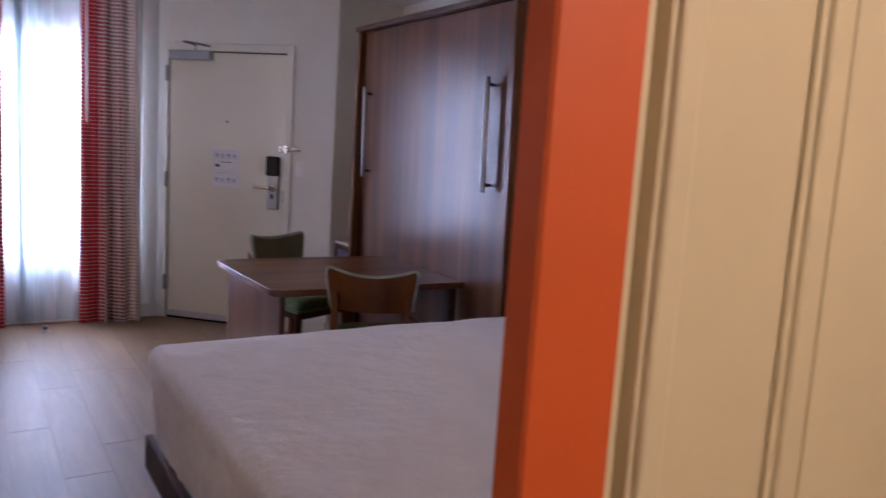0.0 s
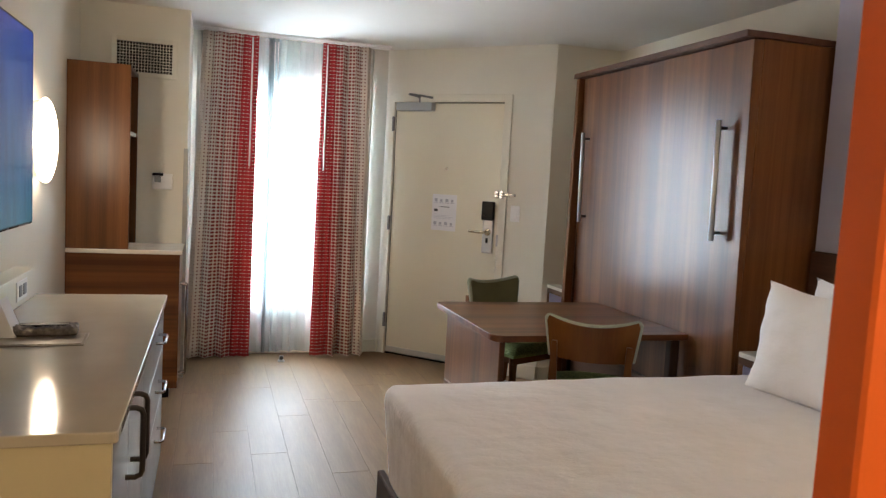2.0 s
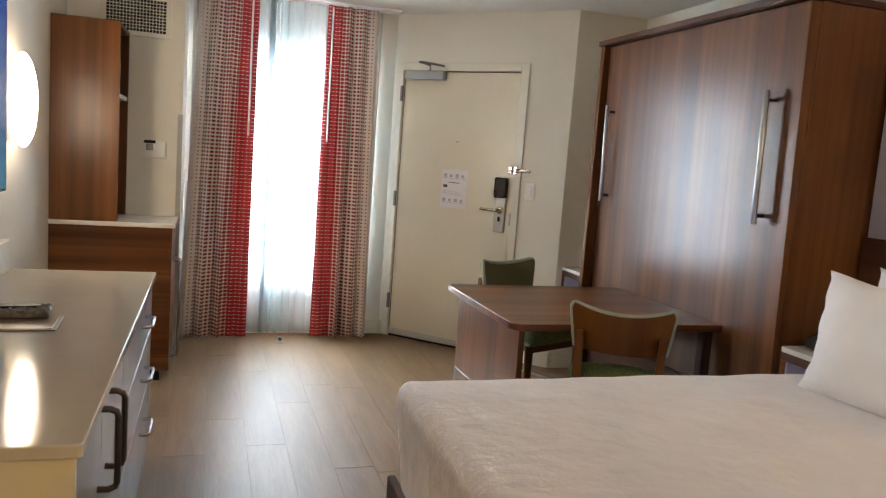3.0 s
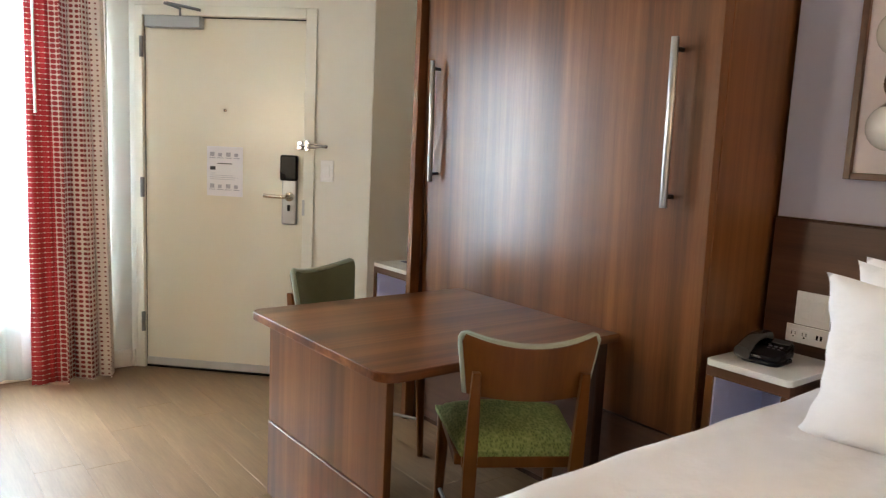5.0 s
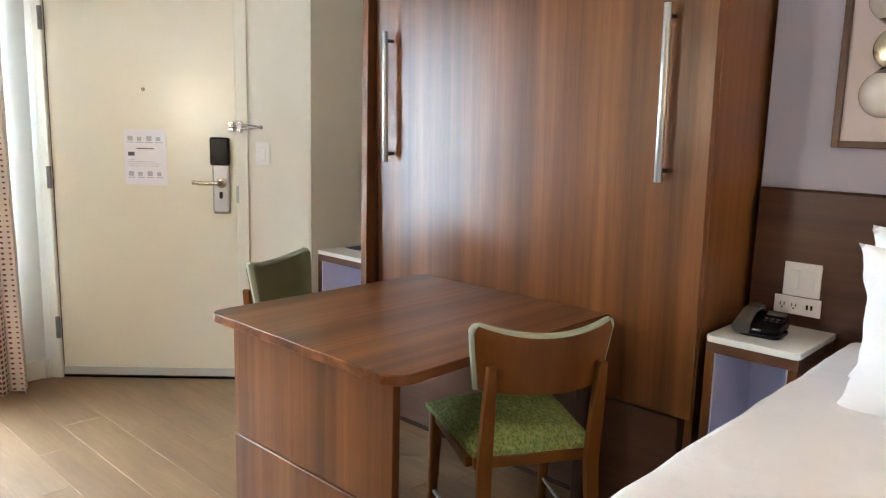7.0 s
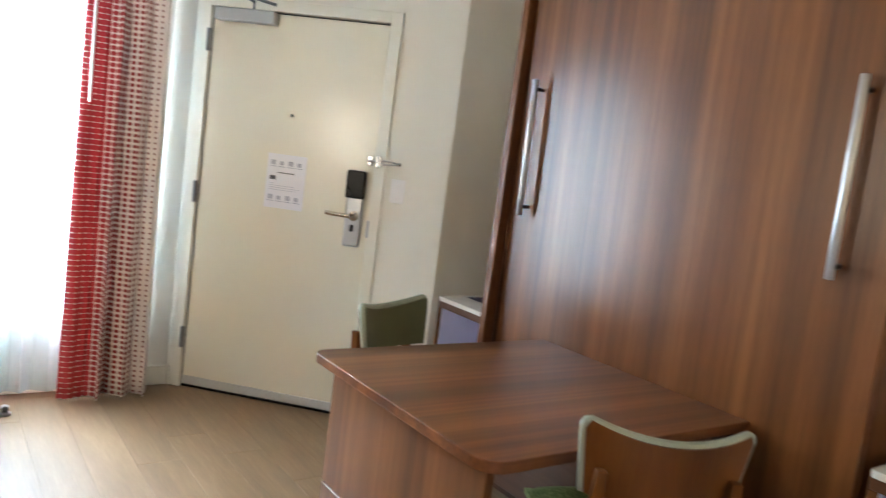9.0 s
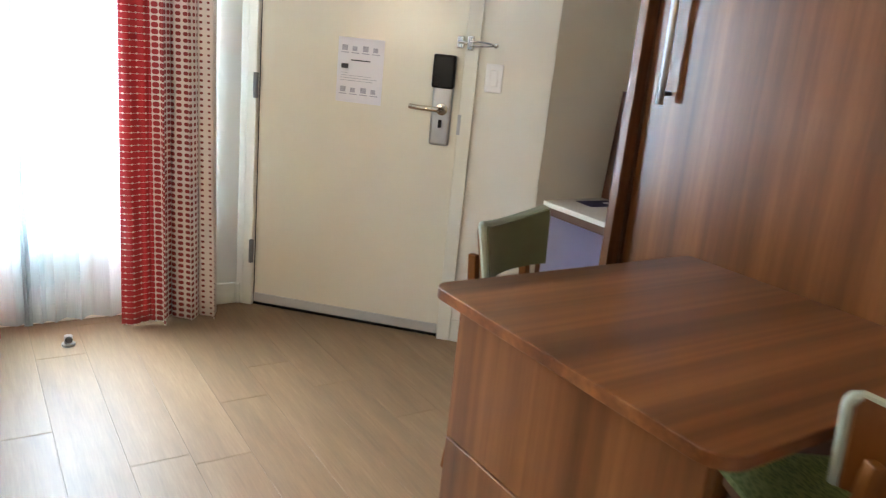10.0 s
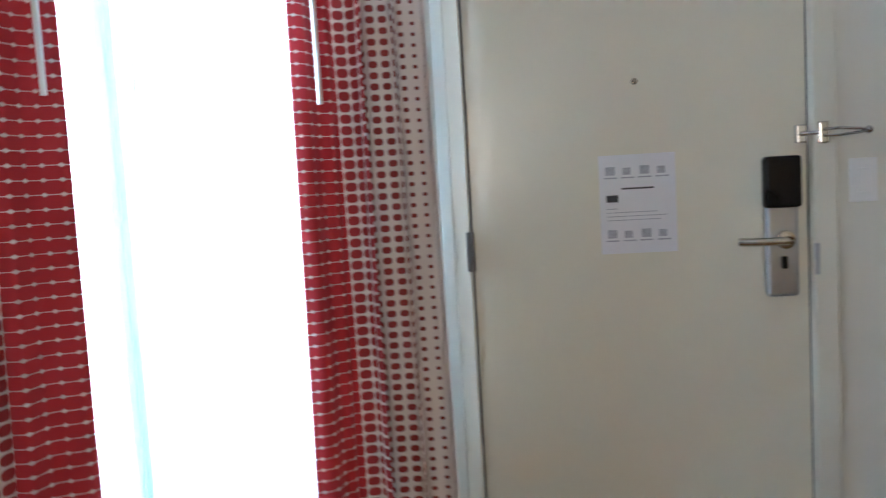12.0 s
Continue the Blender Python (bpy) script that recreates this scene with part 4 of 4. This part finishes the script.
def pillow(label, m, seed):
    t = thing("pillow", label, "pillow", m, group="pillows on the bed")
    bm = bmesh.new()
    nx, ny = 40, 28
    W, H, T = 0.37, 0.215, 0.085
    top, bot = {}, {}
    for j in range(ny + 1):
        for i in range(nx + 1):
            u, v = 2 * i / nx - 1, 2 * j / ny - 1
            pinch = 1 - 0.13 * (1 - u * u) * abs(v) + 0.03 * noise.noise(Vector((u * 3 + seed, v * 2, 4)))
            pin2 = 1 - 0.11 * (1 - v * v) * abs(u) + 0.03 * noise.noise(Vector((u * 2, v * 4 + seed, 9)))
            x, y = u * W * pin2, v * H * pinch
            th = T * max(0.0, (1 - abs(u) ** 3.2)) ** 0.55 * max(0.0, (1 - abs(v) ** 3.2)) ** 0.55
            s = Vector((x * 7 + seed, y * 7, 0))
            w = 0.011 * noise.noise(s) + 0.004 * noise.noise(s * 2.7) + 0.03 * (abs(u * v) ** 4) * noise.noise(s * 1.3 + Vector((5, 5, 5)))
            top[i, j] = bm.verts.new((x, y, th + w))
            bot[i, j] = top[i, j] if abs(u) == 1 or abs(v) == 1 else bm.verts.new((x, y, -th * 0.8 + w))
    for j in range(ny):
        for i in range(nx):
            bm.faces.new((top[i, j], top[i + 1, j], top[i + 1, j + 1], top[i, j + 1]))
            q = (bot[i, j], bot[i, j + 1], bot[i + 1, j + 1], bot[i + 1, j])
            if len(set(q)) == 4 and set(q) != {top[i, j], top[i + 1, j], top[i + 1, j + 1], top[i, j + 1]}:
                bm.faces.new(q)
    part("case", bm, M_PILLOW, t, smooth=True)
    return t


# long side along y, leaning on the headboard
def lean(x, y, z, tilt, turn=0):
    return Matrix.Translation((x, y, z)) @ pose(0, 0, 0, 0, 0, turn) @ pose(0, 0, 0, 0, -tilt, 0) @ pose(0, 0, 0, 0, 0, 90)


pillow("plump white pillow propped upright in front of another pillow", lean(2.008, 2.268, 0.916, 79, 3), 1.0)
pillow("plump white pillow standing behind the front pillow", lean(2.225, 2.305, 0.926, 80, -2), 5.0)
pillow("plump white pillow leaning towards the headboard", lean(2.385, 2.33, 0.921, 80, 1), 8.0)
pillow("plump white pillow standing against the headboard", lean(2.545, 2.31, 0.921, 80, 0), 13.0)

# telephone
tel = thing("telephone", "black desk telephone with graphite handset on the bedside table", "telephone", pose(2.478, 3.008, 0.7365, 0, 0, -86) @ Matrix.Diagonal((0.82, 0.82, 1.0, 1)))
bm = slab(rounded(-0.085, 0.085, -0.085, 0.080, (0.035, 0.035, 0.02, 0.02), 6), 0.012, 0.058, 0.010, 3)
for v in bm.verts:
    if v.co.z > 0.02:
        v.co.z = 0.02 + (v.co.z - 0.02) * (0.30 + 0.85 * (v.co.y + 0.085) / 0.165)
part("base", bm, M_BLACK, tel)
part("stand", slab(rounded(-0.072, 0.088, -0.088, 0.066, (0.035, 0.035, 0.02, 0.02), 6), 0.0, 0.0115, 0.003, 2), M_BLACK, tel)
bm = bmesh.new()
prev = None
for k in range(19):
    u = k / 18
    y = -0.105 + 0.20 * u
    zc = 0.030 + 0.034 * u + 0.022 * math.sin(math.pi * u) ** 0.8
    h = 0.010 + 0.010 * abs(2 * u - 1) ** 3
    w = 0.030 + 0.004 * abs(2 * u - 1) ** 2
    ring = []
    for q in range(16):
        cx, sx = math.cos(q * math.pi / 8), math.sin(q * math.pi / 8)
        ring.append(bm.verts.new((-0.050 + w * math.copysign(abs(cx) ** 0.6, cx), y, zc + h * math.copysign(abs(sx) ** 0.7, sx))))
    if prev:
        for q in range(16):
            bm.faces.new((prev[q], prev[(q + 1) % 16], ring[(q + 1) % 16], ring[q]))
    else:
        bm.faces.new(ring)
    prev = ring
bm.faces.new(prev[::-1])
bmesh.ops.recalc_face_normals(bm, faces=bm.faces)
part("handset", bm, M_HANDSET, tel, "graphite handset lying in its cradle", smooth=True)
part("trim_strip", box(-0.078, 0.020, -0.0885, -0.0855, 0.021, 0.028, 0.001), M_CHROME, tel, "chrome strip along the front")
tilt = pose(0.036, -0.006, 0.043, 16, 0, 0)
part("keypad", box(-0.040, 0.042, -0.055, 0.04, -0.004, 0.002, 0.002), M_BLACK, tel, m=tilt)
for i in range(3):
    for k in range(4):
        part("key", box(-0.030 + i * 0.022, -0.017 + i * 0.022, -0.045 + k * 0.019, -0.036 + k * 0.019, 0.002, 0.0045, 0.001), M_KEY, tel, m=tilt)
part("faceplate", box(-0.036, 0.040, 0.048, 0.078, -0.002, 0.003, 0.002), M_HANDSET, tel, m=tilt)
part("cord", tube([(-0.07 - 0.012 * math.cos(k * 0.9), -0.080 + k * 0.004, 0.010 + 0.006 * math.sin(k * 0.9)) for k in range(30)], 0.0025, 6), M_BLACK, tel, smooth=True)

sw2 = thing("light_switch", "white double rocker switch on the headboard", "switch", pose(2.6710, 2.958, 0.897))
part("plate", box(-0.007, 0.004, -0.060, 0.060, -0.058, 0.058, 0.003, 2), M_WHITE, sw2)
for y in (-0.024, 0.024):
    part("rocker", box(-0.012, -0.007, y - 0.017, y + 0.017, -0.034, 0.034, 0.002), M_WHITE, sw2)
usb = outlet("power_outlet", "white power outlet with charging ports on the headboard", 2.6695, 2.965, 0.806, 0.152, 0.062, (0.048, 0.010))
for y in (-0.033, -0.047):
    part("charging_port", box(-0.0078, -0.0068, y - 0.0035, y + 0.0035, -0.008, 0.008, 0), M_BLACK, usb)

art = thing("picture", "pale pink print in a thin walnut frame above the bed", "picture")
FY0, FY1, FZ0, FZ1 = 1.16, 2.917, 1.347, 2.13
part("print", box(2.690, 2.705, FY0 + 0.02, FY1 - 0.02, FZ0 + 0.02, FZ1 - 0.02, 0), M_ART, art)
for a, b, c, d in ((FY0, FY0 + 0.022, FZ0, FZ1), (FY1 - 0.022, FY1, FZ0, FZ1), (FY0 + 0.0222, FY1 - 0.0222, FZ0, FZ0 + 0.022), (FY0 + 0.0222, FY1 - 0.0222, FZ1 - 0.022, FZ1)):
    part("frame", box(2.672, 2.709, a, b, c, d, 0.002), M_WOODY, art)


def wall_sconce(label, y, globe):
    ws = thing("wall_sconce", label, "wall lamp", pose(2.6885, y, 1.652), group="sconces above the bed")
    part("backplate", rod((0, 0, 0), (-0.03, 0, 0), 0.065, seg=32, bevel=0.004), M_BRASS, ws, smooth=True)
    part("stem", rod((-0.09, 0, -0.065), (-0.09, 0, 0.065), 0.009, seg=14), M_BRASS, ws, smooth=True)
    part("arm", rod((-0.02, 0, 0), (-0.09, 0, 0), 0.010, seg=14), M_BRASS, ws, smooth=True)
    for s in (-1, 1):
        part("cup", rod((-0.09, 0, s * 0.060), (-0.09, 0, s * 0.080), 0.016, 0.040, seg=28), M_BRASS, ws, smooth=True)
        part("globe", ball((-0.09, 0, s * 0.140), 0.072), globe, ws, "white opal glass globe", smooth=True)


wall_sconce("nickel wall sconce with two white globe shades, unlit", 2.757, M_OPAL)
# unseen second sconce, added for warm light on the bed and cabinet side
wall_sconce("unseen twin of the nickel wall sconce, added to light the bed warm", 1.32, M_BEDFILL)

# ---- west side ----
dr = thing("dresser", "low grey dresser with cream end and glossy taupe top", "dresser")
DX, DY0, DY1 = -0.175, 2.125, 4.015
part("top", slab(rounded(LEFT + 0.002, -0.160, 2.110, 4.025, (0, 0.012, 0.012, 0), 4), 0.802, 0.830, 0.004, 3), M_GREYTOP, dr, "glossy taupe stone top")
part("end_panel", box(LEFT + 0.004, DX, DY0, DY0 + 0.02, 0.06, 0.8015, 0.002), M_CREAMLAC, dr, "cream end panel")
part("body", box(LEFT + 0.004, DX - 0.022, DY0 + 0.021, DY1, 0.06, 0.801, 0.002), M_LACQUER, dr)
part("plinth", box(LEFT + 0.004, DX - 0.06, DY0 + 0.02, DY1 - 0.02, 0.0, 0.0595, 0), M_BLACK, dr)


def d_handle(root, a, b, out, r=0.006, mat=None):
    a, b, out = Vector(a), Vector(b), Vector(out)
    d = (b - a).normalized() * 0.018
    part("handle", tube([a, a + out * 0.6, a + out * 0.92 + d * 0.4, a + out + d, b + out - d, b + out * 0.92 - d * 0.4, b + out * 0.6, b], r, 10), mat or M_CHROME, root, "bow handle", smooth=True)


for y0, y1, hy in ((2.148, 2.485, 2.43), (2.489, 2.926, 2.56)):
    dd = part("cabinet_door", box(DX - 0.021, DX, y0, y1, 0.075, 0.796, 0.002), M_LACQUER, dr)
    d_handle(dd, (DX, hy, 0.595), (DX, hy, 0.785), (0.042, 0, 0), 0.008, M_DARKMETAL)
for z0, z1 in ((0.598, 0.796), (0.390, 0.594), (0.075, 0.386)):
    dd = part("drawer", box(DX - 0.021, DX, 2.930, DY1 - 0.004, z0, z1, 0.002), M_LACQUER, dr)
    zc = z1 - 0.085
    d_handle(dd, (DX, 3.52, zc), (DX, 3.69, zc), (0.035, 0, 0), 0.006)

ledge = thing("power_ledge", "white power ledge with outlets at the back of the dresser", "power ledge")
part("box", box(LEFT + 0.001, -0.705, 2.3, 3.99, 0.8305, 0.955, 0.004, 2), M_TRIM, ledge)
for y in (3.72, 3.1):
    pl = part("socket_plate", box(-0.7055, -0.699, y - 0.085, y + 0.085, 0.855, 0.935, 0.002), M_WHITE, ledge)
    for k in (-0.035, 0.035):
        part("socket", box(-0.6995, -0.696, y + k - 0.022, y + k + 0.022, 0.872, 0.918, 0.001), M_GREYMETAL, pl)

mat_ = thing("folder", "thin taupe leather folder lying on the dresser", "folder", pose(-0.47, 3.07, 0.8305, 0, 0, 3))
part("cover", box(-0.175, 0.105, -0.105, 0.085, 0, 0.0035, 0.001), M_FOLDER, mat_)
part("flap", box(-0.165, 0.095, -0.095, 0.075, 0.0036, 0.0055, 0.0006), M_FOLDER, mat_)
bag = thing("remote_in_sleeve", "remote control in a crinkled clear plastic sleeve", "remote control", pose(-0.500, 3.13, 0.8362, 0, 0, 5))
bm = soft_box(-0.115, 0.100, -0.042, 0.042, 0.0, 0.030, 0.012, 0.004, 9, (54, 22, 8))
for v in bm.verts:
    q = Vector((v.co.x * 34, v.co.y * 60, v.co.z * 40))
    if v.co.z > 0.010:
        v.co.z += 0.008 * noise.noise(q) + 0.005 * noise.noise(q * 2.3)
    v.co.y += 0.006 * noise.noise(Vector((v.co.x * 40, 3, v.co.z * 30)))
part("sleeve", bm, M_SLEEVE, bag, "glossy crinkled plastic sleeve")
part("remote", box(-0.085, 0.075, -0.022, 0.022, 0.026, 0.036, 0.004, 2), M_BLACK, bag)
tent = thing("table_card", "white folded card standing on the dresser", "card", pose(-0.628, 3.12, 0.8305))
bm = bmesh.new()
vs = [bm.verts.new(p) for p in ((-0.05, -0.05, 0), (0.05, -0.05, 0), (0, -0.05, 0.13), (-0.05, 0.05, 0), (0.05, 0.05, 0), (0, 0.05, 0.13))]
for q in ((0, 2, 5, 3), (2, 1, 4, 5), (0, 1, 2), (3, 5, 4), (0, 3, 4, 1)):
    bm.faces.new([vs[i] for i in q])
part("card", bm, M_PAPER, tent)

tv = thing("television", "large wall-mounted television showing a blue screen", "television")
part("housing", box(-0.765, -0.722, 2.56, 3.995, 1.145, 1.970, 0.006, 2), M_BLACK, tv)
part("screen", box(-0.7225, -0.7195, 2.574, 3.985, 1.158, 1.958, 0), M_SCREEN, tv, "lit blue screen")
part("wall_mount", box(LEFT, -0.766, 3.1, 3.6, 1.4, 1.75, 0.002), M_BLACK, tv)

sc = thing("wall_light", "round white glass wall light, lit warm", "wall lamp", pose(LEFT, 4.29, 1.515))
part("backplate", rod((0, 0, 0), (0.050, 0, 0), 0.178, 0.190, seg=48, bevel=0.003), M_WHITE, sc, smooth=True)
part("diffuser", ball((0.062, 0, 0), 0.200, (0.20, 1, 1), 48), M_GLOW, sc, "glowing white glass diffuser", smooth=True)

mini = thing("minibar_cabinet", "walnut base cabinet with white counter and long chrome handles", "cabinet")
part("counter", box(LEFT + 0.001, -0.137, 5.14, 5.618, 0.893, 0.918, 0.004, 2), M_STONE, mini, "white stone counter")
part("end_panel", box(LEFT + 0.003, -0.152, 5.15, 5.175, 0.06, 0.8925, 0.002), M_WOODX, mini)
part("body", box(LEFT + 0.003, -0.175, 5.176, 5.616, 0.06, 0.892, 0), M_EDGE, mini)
part("plinth", box(LEFT + 0.003, -0.20, 5.16, 5.616, 0.0, 0.0595, 0), M_BLACK, mini)
for y0, y1, hy in ((5.178, 5.395, 5.37), (5.399, 5.614, 5.43)):
    dd = part("cabinet_door", box(-0.174, -0.152, y0, y1, 0.065, 0.888, 0.002), M_WOOD, mini)
    d_handle(dd, (-0.152, hy - 0.12, 0.12), (-0.152, hy - 0.12, 0.70), (0.042, 0, 0), 0.007)

tower = thing("open_shelf_tower", "tall walnut shelf tower standing on the white counter", "shelf")
part("side_panel", box(LEFT + 0.003, -0.445, 5.15, 5.172, 0.9185, 2.007, 0.002), M_WOOD, tower)
part("side_panel", box(LEFT + 0.003, -0.445, 5.585, 5.607, 0.9185, 2.007, 0.002), M_WOOD, tower)
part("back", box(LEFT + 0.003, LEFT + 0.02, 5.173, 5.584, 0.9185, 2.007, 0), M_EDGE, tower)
part("top", box(LEFT + 0.021, -0.447, 5.173, 5.584, 1.983, 2.006, 0.001), M_WOODY, tower)
part("shelf", box(LEFT + 0.021, -0.450, 5.173, 5.584, 1.60, 1.625, 0.001), M_STONE, tower, "white shelf")
cof = thing("coffee_maker", "black coffee maker with chrome trim on the counter", "coffee maker", pose(-0.60, 5.32, 0.9185))
part("body", box(-0.09, 0.10, -0.085, 0.085, 0, 0.03, 0.006, 2), M_BLACK, cof)
part("column", box(-0.09, -0.01, -0.08, 0.08, 0.0305, 0.24, 0.008, 2), M_BLACK, cof)
part("head", box(-0.09, 0.125, -0.082, 0.082, 0.2405, 0.31, 0.012, 3), M_CHROME, cof, smooth=True)
part("cup_tray", rod((0.05, 0, 0.0305), (0.05, 0, 0.045), 0.045, seg=24), M_CHROME, cof, smooth=True)

vent = thing("air_vent", "white air grille with small square cells high on the wall", "vent", pose(-0.411, 5.62, 2.116))
part("backing", box(-0.170, 0.170, -0.004, -0.001, -0.098, 0.098, 0), M_BLACK, vent)
for a, b, c, d in ((-0.200, -0.167, -0.124, 0.124), (0.167, 0.200, -0.124, 0.124), (-0.1665, 0.1665, 0.095, 0.124), (-0.1665, 0.1665, -0.124, -0.095)):
    part("frame", box(a, b, -0.012, 0, c, d, 0.002), M_TRIM, vent)
for k in range(9):
    z = -0.076 + k * 0.019
    part("slat", box(-0.1665, 0.1665, -0.0095, -0.0045, z - 0.0019, z + 0.0019, 0), M_TRIM, vent)
for k in range(17):
    x = -0.148 + k * 0.0185
    part("slat", box(x - 0.0019, x + 0.0019, -0.0085, -0.0046, -0.095, 0.095, 0), M_TRIM, vent)

thm = thing("thermostat", "white wall thermostat with a small dark display", "thermostat", pose(-0.288, 5.62, 1.326))
part("case", box(-0.063, 0.063, -0.028, 0, -0.052, 0.052, 0.008, 3), M_WHITE, thm, smooth=True)
part("display", box(-0.050, -0.008, -0.0295, -0.0275, -0.008, 0.034, 0.001), M_GREYMETAL, thm)
part("sensor_cap", box(-0.064, 0.006, -0.0305, -0.001, 0.034, 0.0545, 0.006, 2), M_BLACK, thm)

hl = thing("hall_ceiling_light", "round lit ceiling light in the hall", "ceiling lamp", pose(1.22, -0.62, CEIL))
part("base", rod((0, 0, -0.02), (0, 0, 0), 0.17, seg=40, bevel=0.003), M_WHITE, hl, smooth=True)
part("diffuser", ball((0, 0, -0.02), 0.155, (1, 1, 0.35), 32), M_HALLGLOW, hl, smooth=True)

# ---- outside ----
tagged(part("ground", box(-200, 200, 6.6, 400, -0.6, -0.3, 0), M_GROUND), "pale paved ground outside the window", "ground", kind="structure")

# ---- floor planks ----
rng = random.Random(11)
PW, PL, GAP = 0.183, 1.20, 0.0019
JOINTS = {4: 4.035, 5: 4.48, 6: 4.118, 7: 4.71, 8: 3.816}
shared = {}


def plank_mesh(w, l):
    key = (round(w, 3), round(l, 2))
    if key not in shared:
        b = box(0, w, 0, l, -0.012, 0, 0.0007)
        me = bpy.data.meshes.new("plank")
        b.to_mesh(me)
        b.free()
        me.materials.append(M_PLANK)
        shared[key] = me
    return shared[key]


x, col = -0.850, 0
while x < 2.88:
    w = min(PW - GAP, 2.88 - x)
    y = JOINTS.get(col, 4.0 + rng.uniform(0, PL)) - 8 * PL
    while y < 6.29:
        y0, y1 = max(y, -3.598), min(y + PL - GAP, 6.298)
        if y1 - y0 > 0.03:
            ob = new("plank", plank_mesh(w, y1 - y0))
            ob.parent = floor
            ob.location = (x, y0, 0)
        y += PL
    x += PW
    col += 1
